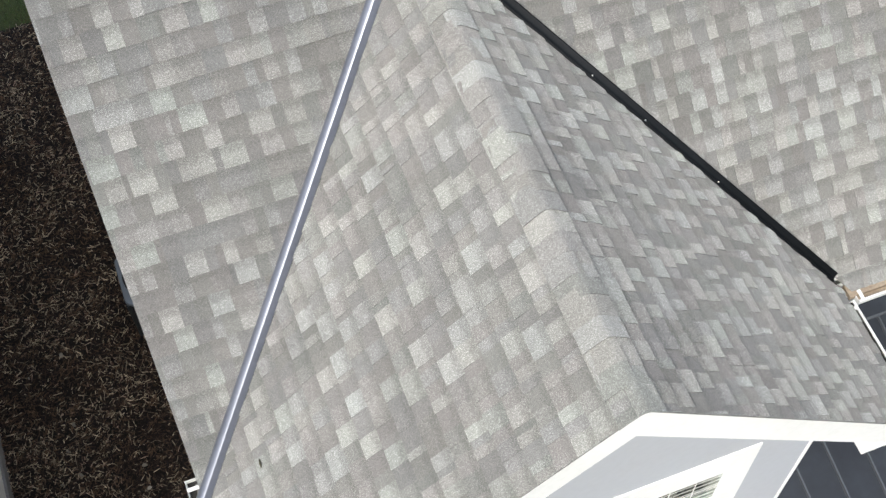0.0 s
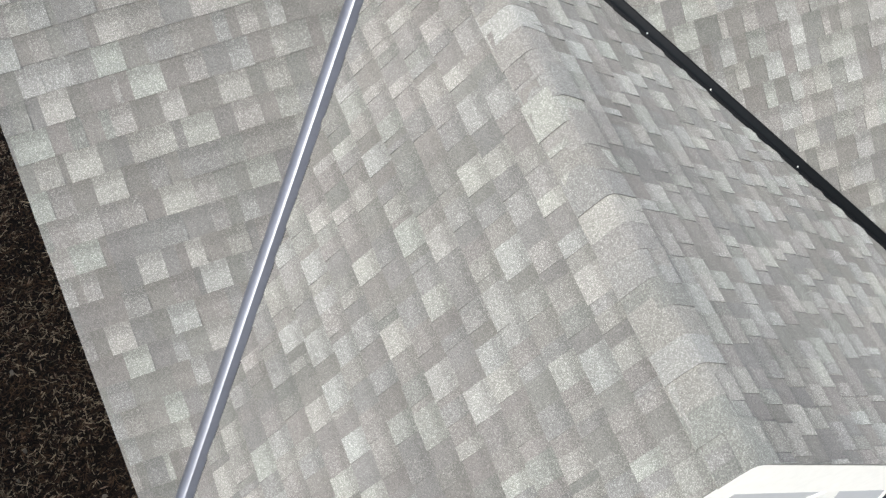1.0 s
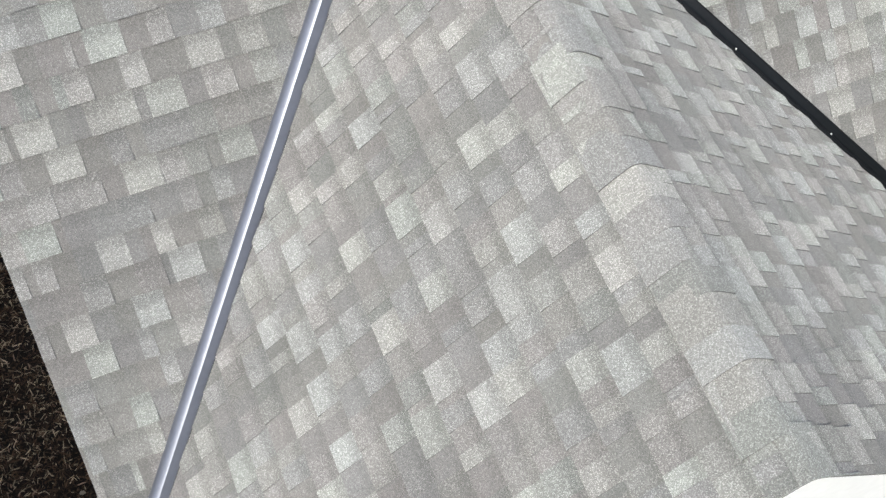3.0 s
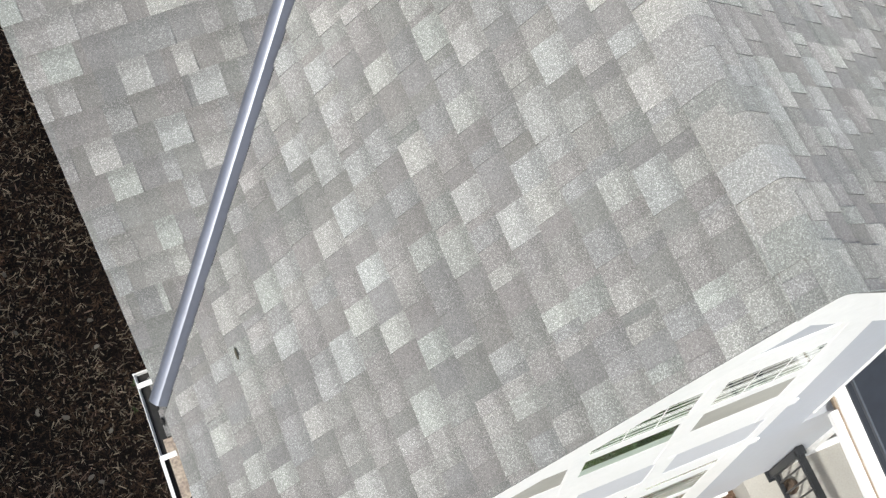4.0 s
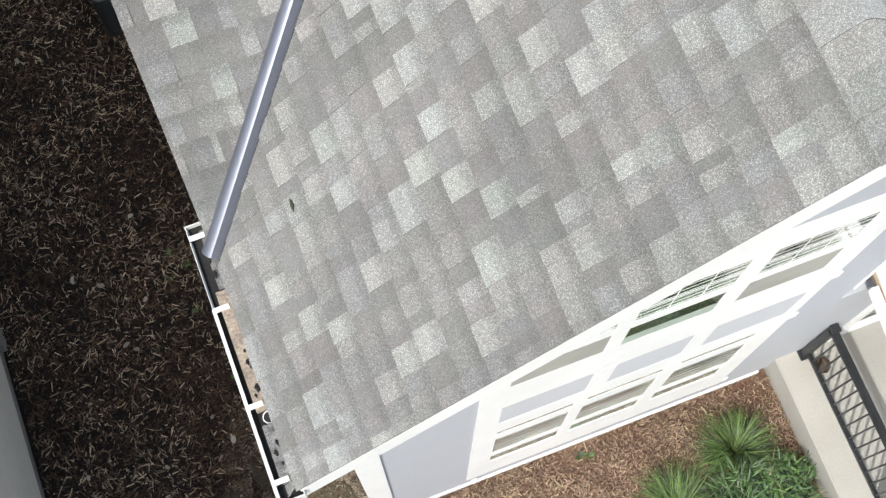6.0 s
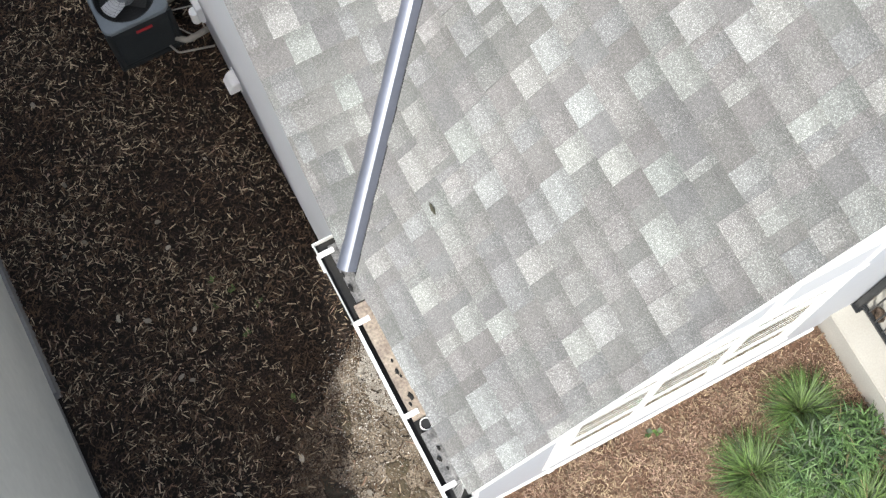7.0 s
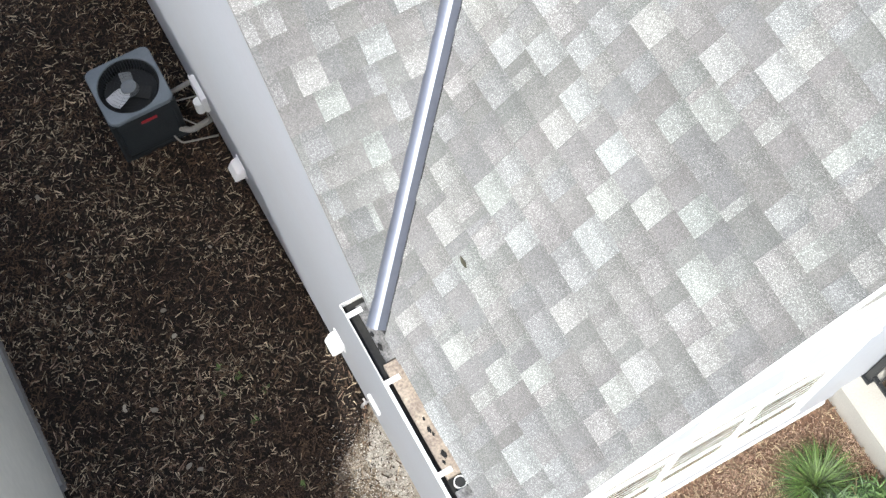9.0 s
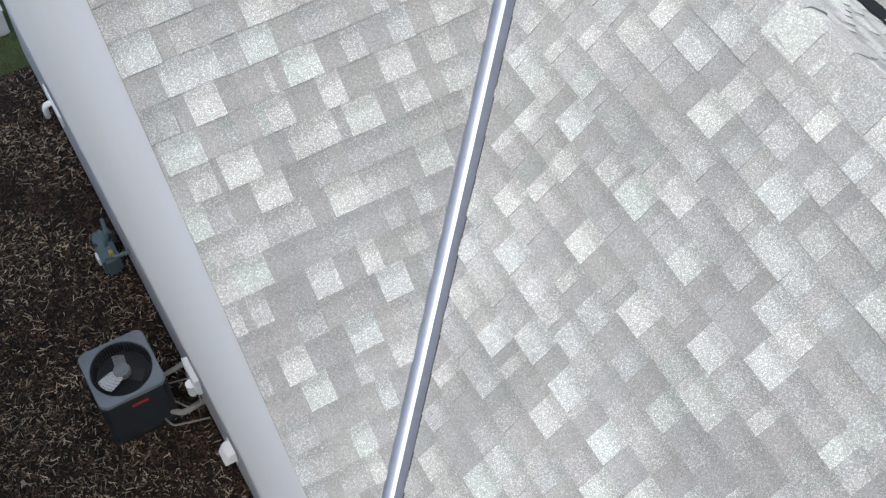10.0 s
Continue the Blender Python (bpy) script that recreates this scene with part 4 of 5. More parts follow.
def weed(at, seed):
    rnd = random.Random(seed)
    bm = bmesh.new()
    for k in range(9):
        a = rnd.uniform(0, 6.28)
        l = rnd.uniform(0.03, 0.06)
        d, s = Vector((math.cos(a), math.sin(a), rnd.uniform(0.2, 0.7))) * l, Vector((-math.sin(a), math.cos(a), 0)) * l * 0.35
        v = [bm.verts.new(p) for p in (Vector((0, 0, 0)), d * 0.5 - s, d, d * 0.5 + s)]
        bm.faces.new(v)
    ob = obj("weed", bm, M_BLADE)
    ob.location = at
    return tagged(ob, "small green weed sprouting in the mulch", "weed")


weed((2.06, -0.90, 0.05), 1)
weed((2.14, -0.93, 0.05), 2)
for i, (x, y) in enumerate(((-0.92, 2.35), (-0.80, 2.20), (-1.02, 2.10), (-0.85, 1.72), (-0.62, 1.95), (-0.74, 0.95), (-0.55, -0.45), (-0.38, -0.62))):
    weed((x, y, 0.045), 40 + i)


def dry_leaf(at, size, turn, seed):
    rnd = random.Random(seed)
    bm = bmesh.new()
    rim = []
    for k in range(10):
        a = 2 * math.pi * k / 10
        r = size * rnd.uniform(0.75, 1.1)
        rim.append(Vector((r * math.cos(a), 0.6 * r * math.sin(a), 0.25 * r * abs(math.sin(a)))))
    top = [bm.verts.new(p + Vector((0, 0, 0.003))) for p in rim]
    low = [bm.verts.new(p) for p in rim]
    bm.faces.new(top)
    bm.faces.new(low[::-1])
    for k in range(10):
        j = (k + 1) % 10
        bm.faces.new((low[k], low[j], top[j], top[k]))
    ob = obj("dry_leaf", bm, M_DRYLEAF)
    ob.matrix_basis = pose(*at, 0, 0, turn)
    return tagged(ob, "pale curled dry leaf lying on the mulch", "leaf", "dry leaves on the mulch")


rnd = random.Random(55)
for i in range(26):
    dry_leaf((rnd.uniform(-2.4, -0.1), rnd.uniform(-0.8, 5.0), 0.066), rnd.uniform(0.018, 0.045), rnd.uniform(0, 360), 500 + i)

# lawn blades where the far yard shows
rnd = random.Random(21)
verts, faces = [], []
for _ in range(26000):
    x, y = rnd.uniform(-4.5, 1.5), rnd.uniform(10.15, 14.5)
    a, l = rnd.uniform(0, 6.28), rnd.uniform(0.04, 0.10)
    b = len(verts)
    verts += [(x - 0.004, y, 0), (x + 0.004, y, 0), (x + l * 0.5 * math.cos(a), y + l * 0.5 * math.sin(a), l)]
    faces.append((b, b + 1, b + 2))
me = bpy.data.meshes.new("lawn_blades")
me.from_pydata(verts, [], faces)
me.materials.append(M_BLADE)
tagged(new("lawn_blades", me), "green lawn grass behind the houses", "grass", kind="stuff")

# ---- the neighbouring house ----
NX, NY0, NY1, NZ = -2.70, -2.75, 8.75, 6.92
NB, NP = 0.35, 1.04                                 # start of its upper storey, pitch of the unseen roof that shades the yard
nz = lambda y: NZ + NP * (y - NB)
thing = empty("neighbour_house", (NX, 3, 0))
def nb(name, bm, m, label=""):
    bmesh.ops.translate(bm, verts=bm.verts, vec=-thing.location)
    return part(name, bm, m, thing, label)
nb("wall", prism([(NX, y, z) for y, z in ((NY0, 0.22), (NY1, 0.22), (NY1, NZ - 0.16), (NB, NZ - 0.16), (NY0, nz(NY0) - 0.2))], (-9, 0, 0)), M_NBR)
nb("foundation", box(NX - 8.98, NX + 0.035, 2.0, NY1 - 0.02, -0.1, 0.22), M_FOUND)
nb("foundation", box(NX - 8.98, NX - 0.02, NY0 + 0.02, 2.0, -0.1, 0.22), M_FOUND)
# roofs are out of view, shaped to cast the shade between the houses
nb("lower_roof", prism([(NX + 0.10, y, z) for y, z in ((NY0 - 0.15, nz(NY0 - 0.15)), (NB, NZ), (NB, NZ - 0.17), (NY0 - 0.15, nz(NY0 - 0.15) - 0.17))], (-9.2, 0, 0)), SH_MID)
nb("roof", prism([(NX + 0.10, NB + 0.002, NZ), (NX - 4.5, NB + 0.002, NZ + 3.2), (NX - 9.1, NB + 0.002, NZ)], (0, NY1 - NB + 0.2, 0)), SH_MID)
nb("gutter", box(NX + 0.002, NX + 0.10, NB + 0.01, NY1, NZ - 0.12, NZ - 0.005), M_GUTTER)
nb("gutter", box(NX - 9.1, NX + 0.09, NY0 - 0.24, NY0 - 0.14, nz(NY0 - 0.15) - 0.26, nz(NY0 - 0.15) - 0.15), M_GUTTER)
nb("downspout", tube(bent([(NX + 0.06, NY1 - 0.1, NZ - 0.1), (NX + 0.06, NY1 - 0.1, 0.3), (NX + 0.30, NY1 + 0.1, 0.12)], 0.1), 0.035), M_BLACK)
tagged(thing, "neighbouring house with plain grey siding in shade", "house")


# ---- air conditioner and services on the side wall ----
def air_conditioner(at):
    thing = empty("air_conditioner", at)
    s, h = 0.345, 0.78
    def add(name, bm, m, label="", smooth=False):
        return part(name, bm, m, thing, label, smooth)
    def rounded(r, half, n=6):
        out = []
        for cx, cy, a0 in ((1, 1, 0), (-1, 1, 90), (-1, -1, 180), (1, -1, 270)):
            for k in range(n + 1):
                a = radians(a0 + 90 * k / n)
                out.append((cx * (half - r) + r * math.cos(a), cy * (half - r) + r * math.sin(a)))
        return out
    shell = rounded(0.07, s - 0.012)
    body = add("body", prism([(x, y, 0.05) for x, y in shell], (0, 0, h - 0.24)), M_AC_DARK)
    for k in range(22):
        z = 0.09 + k * 0.030
        ringp = rounded(0.075, s - 0.004)
        bm = bmesh.new()
        a = [bm.verts.new((x, y, z)) for x, y in ringp]
        b = [bm.verts.new((x * 0.985, y * 0.985, z + 0.016)) for x, y in ringp]
        for i in range(len(a)):
            j = (i + 1) % len(a)
            bm.faces.new((a[i], a[j], b[j], b[i]))
        part("louvre", bm, M_AC_DARK, body)
    for cx, cy in ((1, 1), (-1, 1), (-1, -1), (1, -1)):
        bm = tube([(cx * (s - 0.03), cy * (s - 0.03), 0.04), (cx * (s - 0.03), cy * (s - 0.03), h - 0.04)], 0.034, 10)
        add("corner_post", bm, M_AC_DARK)
    # lid with a round well
    outer, n = rounded(0.085, s, 9), 40
    bm = bmesh.new()
    o1 = [bm.verts.new((x, y, h - 0.055)) for x, y in outer]
    o2 = [bm.verts.new((x, y, h - 0.012)) for x, y in outer]
    o3 = [bm.verts.new((x * 0.975, y * 0.975, h)) for x, y in outer]
    c = len(outer)
    i1 = [bm.verts.new((0.312 * math.cos(radians(360 * k / c)), 0.312 * math.sin(radians(360 * k / c)), h)) for k in range(c)]
    i2 = [bm.verts.new((0.304 * math.cos(radians(360 * k / c)), 0.304 * math.sin(radians(360 * k / c)), h - 0.02)) for k in range(c)]
    for p, q in ((o1, o2), (o2, o3), (o3, i1), (i1, i2)):
        for k in range(c):
            bm.faces.new((p[k], p[(k + 1) % c], q[(k + 1) % c], q[k]))
    bmesh.ops.recalc_face_normals(bm, faces=bm.faces[:])
    add("well_wall", sweep([(0.300, -0.16), (0.304, -0.16), (0.304, -0.015), (0.300, -0.015)], [((0, 0, h), (math.cos(2 * math.pi * k / 36), math.sin(2 * math.pi * k / 36), 0), (0, 0, 1)) for k in range(37)], cap=False), M_WELL)
    add("top_panel", bm, M_AC, "blue-grey pressed steel lid", smooth=False)
    bm = bmesh.new()
    bmesh.ops.create_circle(bm, cap_ends=True, segments=32, radius=0.300)
    bmesh.ops.translate(bm, verts=bm.verts, vec=(0, 0, h - 0.158))
    add("well_floor", bm, M_WELL)
    for k in range(3):
        a = radians(203 + 120 * k)
        bm = bmesh.new()
        rows = []
        for i in range(5):
            r = 0.06 + (0.195 if k == 0 else 0.155) * i / 4
            spread = min(0.9, (0.105 if k == 0 else 0.060) / r)
            rows.append([bm.verts.new((r * math.cos(a + q * spread), r * math.sin(a + q * spread), h - (0.050 if k == 0 else 0.10) + 0.022 * q)) for q in (-1, -0.3, 0.4, 1)])
        for p, q in zip(rows, rows[1:]):
            for i in range(3):
                bm.faces.new((p[i], p[i + 1], q[i + 1], q[i]))
        g = bmesh.ops.extrude_face_region(bm, geom=bm.faces[:])
        bmesh.ops.translate(bm, verts=[e for e in g["geom"] if isinstance(e, bmesh.types.BMVert)], vec=(0, 0, 0.004))
        bmesh.ops.recalc_face_normals(bm, faces=bm.faces[:])
        # lit, mid and shaded tones of one fan, painted blade by blade
        add("fan_blade", bm, M_FAN_LIT if k == 0 else M_FAN if k == 2 else M_WELL)
    bm = bmesh.new()
    bmesh.ops.create_cone(bm, cap_ends=True, segments=24, radius1=0.092, radius2=0.078, depth=0.06)
    bmesh.ops.translate(bm, verts=bm.verts, vec=(0, 0, h - 0.05))
    hub = add("motor_hub", bm, M_FAN)
    for r in (0.038, 0.062):
        part("hub_ring", sweep([(r - 0.003, 0), (r + 0.003, 0), (r + 0.003, 0.005), (r - 0.003, 0.005)], [((0, 0, h - 0.020), (math.cos(2 * math.pi * k / 20), math.sin(2 * math.pi * k / 20), 0), (0, 0, 1)) for k in range(21)], cap=False), M_AC, hub)
    for r in [0.11 + 0.034 * i for i in range(6)]:
        frames = [((0, 0, h - 0.008 - 0.01 * (1 - r / 0.26)), (math.cos(2 * math.pi * k / 36), math.sin(2 * math.pi * k / 36), 0), (0, 0, 1)) for k in range(37)]
        add("guard_ring", sweep([(r - 0.0009, -0.0009), (r + 0.0007, -0.0009), (r + 0.0007, 0.0009), (r - 0.0009, 0.0009)], frames, cap=False), M_AC_DARK)
    for k in range(8):
        a = 2 * math.pi * k / 8
        add("guard_spoke", tube([(0.085 * math.cos(a), 0.085 * math.sin(a), h - 0.016), (0.292 * math.cos(a), 0.292 * math.sin(a), h - 0.008)], 0.0012, 6), M_AC_DARK)
    bm = bmesh.new()
    for k in range(60):
        a = 2 * math.pi * k / 60
        u, v = Vector((math.cos(a), math.sin(a), 0)), Vector((-math.sin(a), math.cos(a), 0)) * 0.0022
        prism([u * 0.262 - v + Vector((0, 0, h - 0.150)), u * 0.298 - v + Vector((0, 0, h - 0.150)), u * 0.298 - v + Vector((0, 0, h - 0.020)), u * 0.284 - v + Vector((0, 0, h - 0.020))], v * 2, bm)
    add("coil_guard", bm, M_COIL, "ring of thin grey guard fins in the well")
    add("name_plate", box(-0.055, 0.115, -s - 0.006, -s + 0.004, h - 0.200, h - 0.158, 0.002), M_RED, "plain red plate")
    add("pad", box(-0.355, 0.355, -0.355, 0.355, -0.02, 0.05, 0.01), M_AC_DARK)
    return tagged(thing, "dark grey outdoor air conditioner with a round fan well", "air conditioner")


air_conditioner((-0.45, 5.137, 0.06))


def wall_vent(y, z, w=0.17, label="white plastic wall vent hood"):
    thing = empty("wall_vent", (WALL_X, y, z))
    part("flange", box(-0.012, 0.0, -w / 2 - 0.012, w / 2 + 0.012, -0.105, 0.105, 0.003), M_WHITE, thing)
    bm = prism([(-0.012, -w / 2, 0.09), (-0.08, -w / 2, 0.05), (-0.125, -w / 2, -0.04), (-0.125, -w / 2, -0.09), (-0.012, -w / 2, -0.09)], (0, w, 0))
    bmesh.ops.bevel(bm, geom=bm.edges[:], offset=0.008, segments=2, affect="EDGES")
    part("hood", bm, M_WHITE, thing)
    return tagged(thing, label, "wall vent")


wall_vent(3.86, 0.70)
wall_vent(1.77, 0.90)

thing = empty("disconnect_box", (WALL_X, 4.74, 0.78))
part("box_body", box(-0.045, 0.0, -0.155, 0.155, -0.14, 0.14, 0.008), M_WHITE, thing)
part("cover", box(-0.056, -0.043, -0.165, 0.165, -0.06, 0.15, 0.005), M_WHITE, thing)
part("meter_dome", tube([(-0.070, -0.02, -0.26), (-0.070, -0.02, -0.08)], 0.052, 18), M_WHITE, thing, "rounded meter cover", smooth=False)
part("conduit", tube(bent([(-0.04, -0.13, -0.14), (-0.04, -0.13, -0.36), (-0.16, -0.08, -0.42), (-0.27, 0.08, -0.42)], 0.06), 0.008), M_PIPE, thing)
tagged(thing, "white electrical disconnect box on the siding", "electrical box")
for pts, r in ((((0.165, 5.10, 0.46), (-0.12, 5.08, 0.46)), 0.026), (((0.165, 4.92, 0.44), (-0.12, 4.98, 0.45)), 0.008),
               (((0.165, 4.72, 0.26), (-0.08, 4.72, 0.22), (-0.17, 4.81, 0.20)), 0.032), (((0.145, 4.60, 0.10), (-0.22, 4.70, 0.10), (-0.26, 4.81, 0.12)), 0.011)):
    tagged(obj("refrigerant_line", tube(bent(pts, 0.04) if len(pts) > 2 else pts, r), M_PIPE, smooth=True), "insulated pipe from the wall to the unit", "pipe")
thing = empty("hose_bib", (WALL_X, 1.10, 0.86))
part("wall_plate", box(-0.030, 0.0, -0.10, 0.10, -0.05, 0.05, 0.004), M_WHITE, thing)
part("spout", tube(bent([(-0.03, 0.06, -0.02), (-0.09, 0.06, -0.02), (-0.11, 0.06, -0.09)], 0.03), 0.013), M_DRIP, thing, "dull metal spout", smooth=True)
part("handle", tube([(-0.07, 0.03, 0.03), (-0.07, 0.09, 0.03)], 0.010, 8), M_DRIP, thing)
tagged(thing, "metal hose tap on a white wall plate", "tap")
thing = empty("wall_outlet", (1.043, WALL_Y - 0.012, 0.31))
part("cap", tube([(0, 0, 0), (0, -0.035, 0)], 0.032, 16), M_WHITE, thing)
# solid dark disc painted for the shade of a hollow
part("opening", tube([(0, -0.035, 0.004), (0, -0.038, 0.004)], 0.018, 12), M_AC_DARK, thing, "dark disc painted as an opening")
tagged(thing, "small round white pipe outlet at the foot of the wall", "pipe outlet")

thing = empty("gas_meter", (0.0, 6.70, 0.0))
bm = box(-0.15, 0.05, -0.15, 0.15, 0.30, 0.60, 0.04)
body = part("meter_body", bm, M_METER, thing)
part("dial_face", box(-0.175, -0.148, -0.06, 0.06, 0.44, 0.56, 0.01), M_WHITE, body, "white dial cover")
part("regulator", tube([(-0.05, 0.20, 0.50), (-0.05, 0.20, 0.58)], 0.09, 18), M_METER, thing)
part("pipe", tube(bent([(-0.03, 0.20, 0.0), (-0.03, 0.20, 0.70), (-0.03, 0.05, 0.70), (-0.03, 0.05, 0.58)], 0.05), 0.02), M_METER, thing)
part("pipe", tube(bent([(-0.03, -0.07, 0.58), (-0.03, -0.07, 0.74), (-0.03, -0.24, 0.74), (0.17, -0.24, 0.74)], 0.05), 0.02), M_METER, thing)
part("valve", box(-0.05, -0.01, -0.21, -0.16, 0.72, 0.80, 0.006), M_YELLOW, thing)
tagged(thing, "grey-green gas meter with pipes by the wall", "gas meter")

thing = empty("utility_box", (-0.02, 10.98, 0.0))
part("housing", box(-0.14, 0.16, -0.16, 0.16, 0.0, 0.40, 0.015), M_WHITE, thing)
part("lid", box(-0.155, 0.175, -0.175, 0.175, 0.402, 0.43, 0.006), M_GUTTER, thing)
tagged(thing, "white plastic utility box by the rear corner", "utility box")
thing = empty("gas_riser", (0.05, 7.09, 0.0))
part("pipe", tube(bent([(0.0, 0.0, 0.0), (0.0, 0.0, 0.62), (-0.02, -0.22, 0.62)], 0.05), 0.022), M_METER, thing)
part("shutoff_valve", box(-0.035, 0.035, -0.05, 0.05, 0.30, 0.38, 0.01), M_METER, thing)
part("anode_box", box(-0.09, 0.07, -0.06, 0.08, 0.0, 0.20, 0.01), M_AC_DARK, thing, "dark plastic box")
tagged(thing, "dark gas riser pipe rising by the wall", "pipe")
thing = empty("drain_pipe", (WALL_X, 8.84, 0.5))
part("elbow", tube(bent([(0.0, 0.0, 0.2), (-0.105, 0.0, 0.2), (-0.105, -0.02, 0.02)], 0.07), 0.036, 14), M_WHITE, thing, smooth=True)
part("flange", box(-0.02, 0.0, -0.35, 0.22, 0.12, 0.30, 0.004), M_WHITE, thing)
tagged(thing, "white plastic drain elbow on the wall", "drain pipe")

# a leaf and grit on the shingles
bm = bmesh.new()
v = [bm.verts.new(p) for p in ((-0.004, -0.030, 0.004), (0.012, -0.010, 0.012), (0.010, 0.012, 0.012), (0.0, 0.032, 0.006), (-0.013, 0.008, 0.004), (-0.012, -0.014, 0.003))]
bm.faces.new(v)
bm.faces.new([bm.verts.new(q.co + Vector((0, 0, -0.002))) for q in v][::-1])
leaf = obj("fallen_leaf", bm, M_LEAF)
leaf.matrix_basis = Matrix.Translation((0.288, -0.130, zw(0.288) + 0.012)) @ Matrix.Rotation(-math.atan(PW), 4, "Y")
tagged(leaf, "small dark curled leaf on the shingles", "leaf")

# ---- shingles, course by course ----
EXP = 0.137


def clip(poly, a, b):
    """Keep the part of poly to the left of the line a to b."""
    out = []
    side = lambda p: (b[0] - a[0]) * (p[1] - a[1]) - (b[1] - a[1]) * (p[0] - a[0])
    for i, p in enumerate(poly):
        q = poly[(i + 1) % len(poly)]
        sp, sq = side(p), side(q)
        if sp >= 0:
            out.append(p)
        if sp * sq < 0:
            t = sp / (sp - sq)
            out.append((p[0] + (q[0] - p[0]) * t, p[1] + (q[1] - p[1]) * t))
    return out


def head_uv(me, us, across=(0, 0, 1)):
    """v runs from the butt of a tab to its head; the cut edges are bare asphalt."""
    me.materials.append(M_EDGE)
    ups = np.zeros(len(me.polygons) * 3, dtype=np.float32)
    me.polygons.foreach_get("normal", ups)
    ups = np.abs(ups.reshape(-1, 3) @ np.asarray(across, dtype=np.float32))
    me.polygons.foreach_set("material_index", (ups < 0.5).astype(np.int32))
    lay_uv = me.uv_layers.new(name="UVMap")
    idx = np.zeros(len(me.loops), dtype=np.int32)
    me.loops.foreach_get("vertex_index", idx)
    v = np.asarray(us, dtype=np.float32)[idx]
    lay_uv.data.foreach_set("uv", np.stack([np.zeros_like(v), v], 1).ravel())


def tab_mesh(poly, u0, length, thick):
    h = lambda u: 0.0015 + thick * max(0.0, 1 - (u - u0) / length)
    n = len(poly)
    verts = [(s, u, h(u)) for s, u in poly] + [(s, u, -0.003) for s, u in poly]
    faces = [tuple(range(n))] + [(i, i + n, (i + 1) % n + n, (i + 1) % n) for i in range(n)]
    return verts, [f[::-1] if k else f for k, f in enumerate(faces)]


tab_cache = {}
TONES = (SH_LIGHT, SH_PALE, SH_MID, SH_DARK)


def lay(parent, origin, e, up, region, near, seed, limit=300, pale=(), share=0.30, dark=0.60, pales=0.48, wide=(0.060, 0.135)):
    """Shingle a slope. region: convex, counter-clockwise, in metres along the eave and up the slope. near: the spot round which the tabs are single pieces.
    pale: (course, start, end in centimetres) of the palest tabs."""
    rnd = random.Random(seed)
    e, up, origin = Vector(e).normalized(), Vector(up).normalized(), Vector(origin)
    n = e.cross(up).normalized()
    base = Matrix((( e.x, up.x, n.x, origin.x), (e.y, up.y, n.y, origin.y), (e.z, up.z, n.z, origin.z), (0, 0, 0, 1)))
    s0, s1 = min(p[0] for p in region), max(p[0] for p in region)
    u1 = max(p[1] for p in region)
    fixed = {}
    for k, a, b in pale:
        fixed.setdefault(k, []).append((a / 100, b / 100))
    pieces = []
    for k in range(int(u1 / EXP) + 1):
        u = k * EXP
        s = round((s0 - rnd.uniform(0, 0.2)) / 0.005) * 0.005
        spans, todo = [], sorted(fixed.get(k, ()))
        tooth = rnd.random() < 0.5
        while s < s1:
            w = round((rnd.uniform(*wide) if rnd.random() < 0.85 else rnd.uniform(0.03, 0.07)) / 0.005) * 0.005
            if todo and s + w > todo[0][0] - 0.03:
                a, b = todo.pop(0)
                if a > s + 0.005:
                    spans.append((s, a, False, rnd.random()))
                spans.append((a, b, True, -1))
                s, tooth = b, False
                continue
            spans.append((s, s + w, tooth, rnd.random()))
            s += w
            tooth = not tooth if rnd.random() < 0.82 else tooth
        for a, b, t, r in spans:
            if r < 0:
                tone = 0
            elif t:
                light = 0.10 if fixed else share
                tone = 0 if r < light else 1 if r < light + pales else 2
            else:
                tone = 3 if r < dark else 2 if r < 0.94 else 1
            thick = (0.0115 if t else 0.0055) + rnd.uniform(-0.0008, 0.0008)
            length = EXP + 0.014
            drop = rnd.uniform(-0.003, 0.003)
            rect = [(a, u + drop), (b, u + drop), (b, u + length), (a, u + length)]
            poly = rect
            for p, q in zip(region, region[1:] + region[:1]):
                poly = clip(poly, p, q)
                if len(poly) < 3:
                    break
            if len(poly) < 3:
                continue
            c = (sum(p[0] for p in poly) / len(poly), sum(p[1] for p in poly) / len(poly))
            pieces.append(((c[0] - near[0]) ** 2 + (c[1] - near[1]) ** 2, poly, rect, u + drop, length, thick, tone))
    pieces.sort(key=lambda p: p[0])
    rest = {k: ([], [], []) for k in range(4)}
    for i, (_, poly, rect, u, length, thick, tone) in enumerate(pieces):
        whole = poly == rect
        if i < limit:
            if whole:
                w = round((rect[1][0] - rect[0][0]) / 0.005) * 0.005
                key = (round(w, 3), round(thick, 3), tone)
                if key not in tab_cache:
                    v, f = tab_mesh([(0, 0), (w, 0), (w, length), (0, length)], 0, length, thick)
                    me = bpy.data.meshes.new("shingle")
                    me.from_pydata(v, [], f)
                    me.materials.append(TONES[tone])
                    head_uv(me, [p[1] / EXP for p in v])
                    tab_cache[key] = me
                me, at = tab_cache[key], (rect[0][0], u, 0)
            else:
                v, f = tab_mesh(poly, u, length, thick)
                me = bpy.data.meshes.new("shingle")
                me.from_pydata([(x - poly[0][0], y - poly[0][1], z) for x, y, z in v], [], f)
                me.materials.append(TONES[tone])
                head_uv(me, [(p[1] - u) / EXP for p in v])
                at = (poly[0][0], poly[0][1], 0)
            ob = new("shingle", me)
            ob.parent = parent
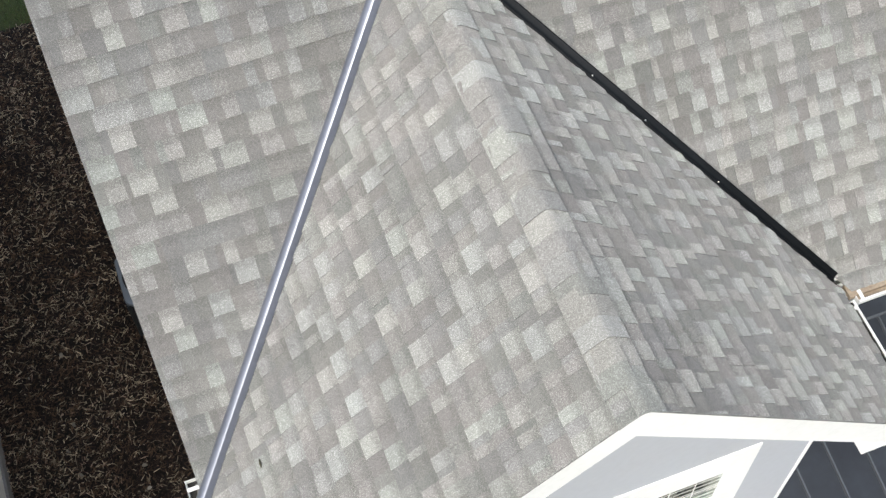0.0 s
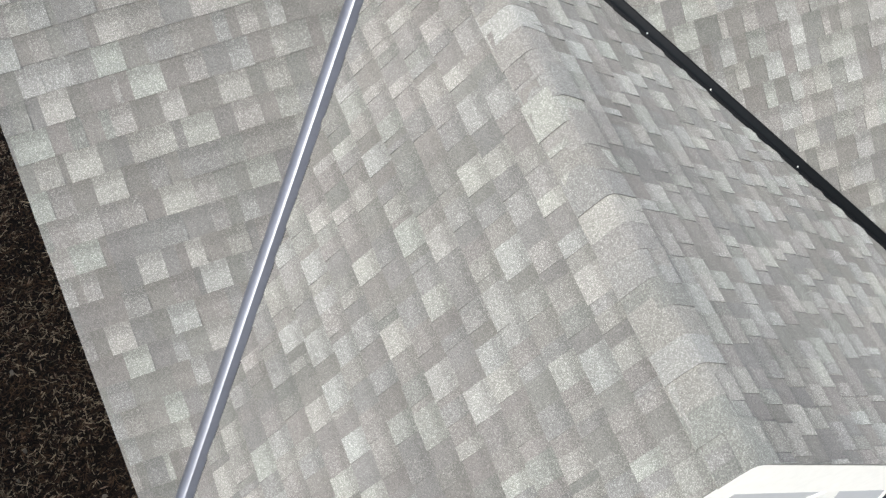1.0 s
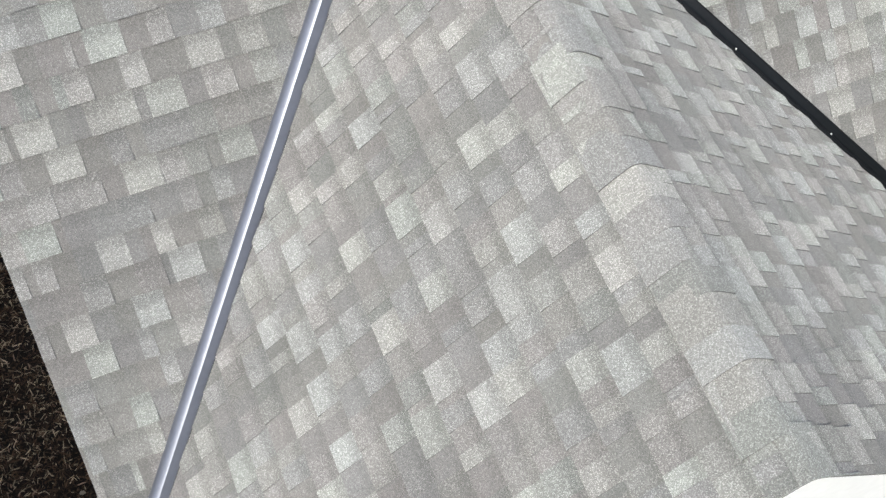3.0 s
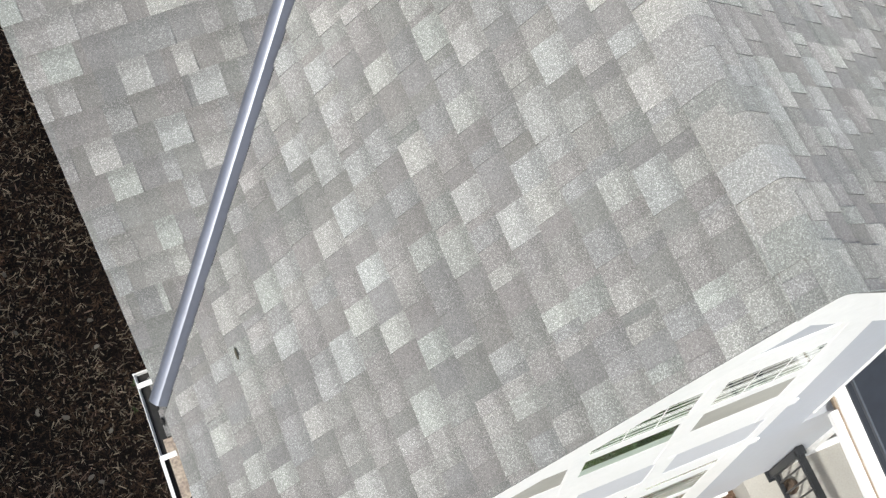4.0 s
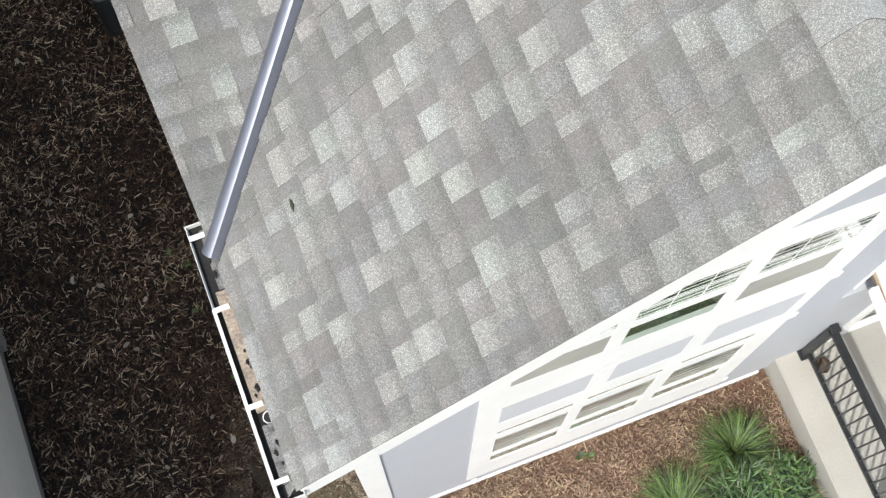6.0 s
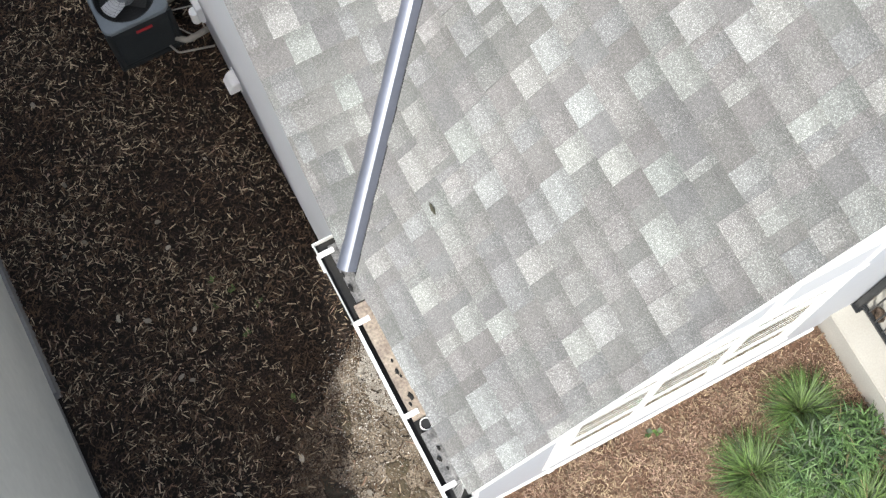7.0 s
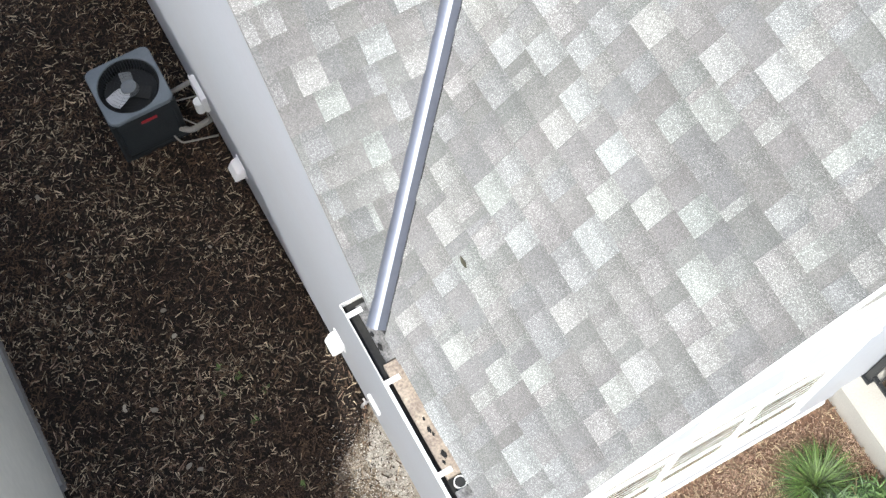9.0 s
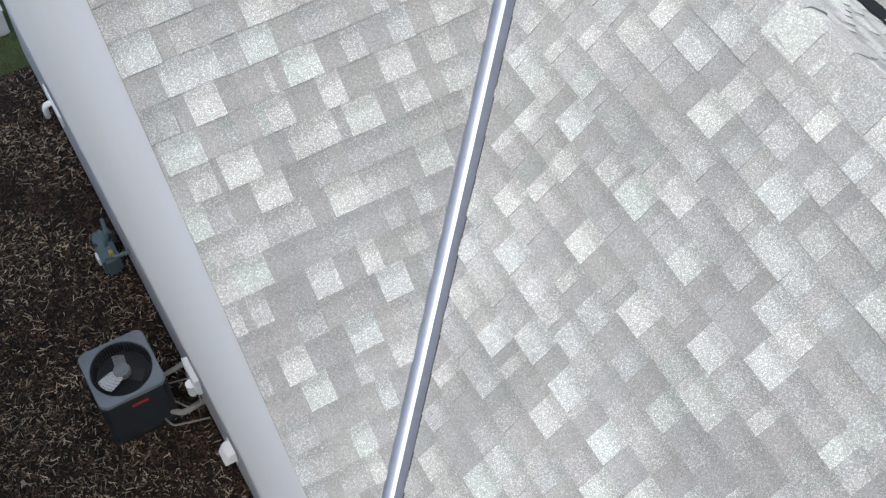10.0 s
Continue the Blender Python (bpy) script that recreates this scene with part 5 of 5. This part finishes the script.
            ob.matrix_basis = base @ Matrix.Translation(at)
        else:
            v, f = tab_mesh(poly, u, length, thick)
            vs, fs, us = rest[tone]
            us += [(p[1] - u) / EXP for p in v]
            b = len(vs)
            vs += [base @ Vector(p) for p in v]
            fs += [tuple(b + j for j in g) for g in f]
    for tone, (vs, fs, us) in rest.items():
        if vs:
            me = bpy.data.meshes.new("shingle_field")
            me.from_pydata(vs, [], fs)
            me.materials.append(TONES[tone])
            head_uv(me, us, tuple(n))
            ob = new("shingle_field", me)
            ob.parent = parent
            tagged(ob, kind="stuff")


lw, lm = math.hypot(1, PW), math.hypot(1, PM)
XS = -0.132                   # butt of the wing's first course
wing_u = lambda x: (x - XS) * lw
PALE_WING = (
    (0, 48, 68), (2, 33, 45), (2, 84, 100), (4, -15, 1), (6, -10, 5), (6, 51, 63),
    (6, 88, 100), (7, 86, 99), (8, 33, 51), (9, -50, -38), (9, -10, 3), (9, 26, 38),
    (9, 96, 109), (10, -38, -23), (10, -13, 1), (10, 14, 26), (10, 40, 52), (10, 71, 87),
    (11, -71, -58), (11, 54, 66), (13, -51, -39), (13, -15, -1), (13, 26, 43), (14, 14, 28),
    (15, -91, -79), (15, -50, -35), (15, 32, 47), (16, -37, -23), (17, 2, 20), (18, -51, -37),
    (18, -10, 5), (19, 49, 66), (20, 21, 35),
)
PALE_MAIN = (
    (8, 4, 16), (9, 0, 12), (9, 30, 43), (10, 50, 63), (11, 24, 36), (11, 47, 55),
    (12, -3, 11), (13, 44, 59), (13, 85, 99), (14, -13, -3), (14, 17, 31), (15, 9, 24),
    (15, 63, 78), (16, -10, 6), (16, 57, 67), (16, 84, 98), (17, 7, 20), (17, 47, 62),
    (18, 35, 48), (19, -9, 5),
)
top = wing_u(XR - 0.035)
lay(deck_wing_west, (XS, -0.015, zw(XS)), (0, -1, 0), (1, 0, PW),
    [(-vl(-0.108) + vy - 0.001, wing_u(-0.108)), (-YF - 0.003, wing_u(-0.108)), (-YF - 0.003, top), (-vl(XR - 0.035) + vy - 0.001, top)], (0.3, 1.2), 5, limit=380, pale=PALE_WING, pales=0.40, dark=0.55)
# extra light tabs lift the brightness of this slope, turned from the sun
lay(deck_wing_east, (2 * XR - XS, 0, zw(XS)), (0, 1, 0), (-1, 0, PW),
    [(YF - 0.012, 0), (vl(XS) - vy * 0.85 + VE, 0), (vl(XR - 0.035) - vy * 0.85 + VE, top), (YF - 0.012, top)], (-0.4, 2.2), 6, share=0.42, dark=0.60)
YS = -0.176                   # butt of the main roof's first course
main_u = lambda y: (y - YS) * lm
XD = XL - 0.016
# more dark tabs here, to hold down the slope's brightness in the sun
lay(deck_main_west, (0, YS, zm(YS)), (1, 0, 0), (0, 1, PM),
    [(XD, main_u(vl(XD + vx))), (XR - vx, main_u(vl(XR))), (XR, main_u(vl(XR)) + 0.1), (XR, main_u(YR)), (XD, main_u(YR))], (0.5, 1.8), 7, pale=PALE_MAIN, dark=0.80, pales=0.36)
lay(deck_main_east, (0, YS, zm(YS)), (1, 0, 0), (0, 1, PM),
    [(2 * XR - (YS - VO - VE) / VS + vx * 0.9, 0), (XEAST, 0), (XEAST, main_u(YR)), (XR, main_u(YR)), (XR + vx * 0.9, main_u(vl(XR) + VE))], (4.2, 1.5), 8, share=0.38)

# ridge caps of the wing
ridge = tagged(empty("ridge_cap_row", (XR, YF, zw(XR))), "overlapping bent shingle caps along the wing ridge", "ridge caps")
rnd = random.Random(31)
y, k = -1.177, 0
while y < vl(XR) + 0.1:
    half, thick = 0.17, 0.007
    lift = 0.008 + 0.004 * rnd.random() + (0.010 if k in (3, 9) else 0)
    length = 0.185
    bm = bmesh.new()
    rings = []
    for t, off in ((0.0, lift + thick), (1.0, 0.006 + thick)):
        ring = []
        for j in range(-7, 8):
            q = j / 7 * half / lw
            zz = -PW * (math.sqrt(q * q + 0.026 ** 2) - 0.026) - 0.004
            ring.append((q, t * length, zz + off))
        rings.append([bm.verts.new(p) for p in ring])
    low = [[bm.verts.new(v.co - Vector((0, 0, thick * (1.0 if abs(v.co.x) < 0.115 else 1.8)))) for v in r] for i, r in enumerate(rings)]
    for i in range(14):
        bm.faces.new((rings[0][i], rings[0][i + 1], rings[1][i + 1], rings[1][i]))
        bm.faces.new((low[0][i + 1], low[0][i], low[1][i], low[1][i + 1]))
        bm.faces.new((low[0][i], low[0][i + 1], rings[0][i + 1], rings[0][i]))
    for i in (0, 14):
        f = (low[0][i], rings[0][i], rings[1][i], low[1][i])
        bm.faces.new(f if i == 0 else f[::-1])
    bmesh.ops.recalc_face_normals(bm, faces=bm.faces[:])
    for f in bm.faces:
        if f.normal.y < -0.75:
            f.material_index = 1
    ob = part("cap", bm, SH_LIGHT if k in (3, 8, 12, 16) else SH_MID if k in (5, 9, 13, 14) else SH_PALE if k == 2 else (SH_CAP, SH_CAP, SH_PALE, SH_MID)[rnd.randrange(4)], ridge, smooth=False)
    ob.data.materials.append(M_EDGE)
    ob.location = (rnd.uniform(-0.006, 0.006), (y if k else -1.204) - YF, -0.020)
    y += 0.1255
    k += 1
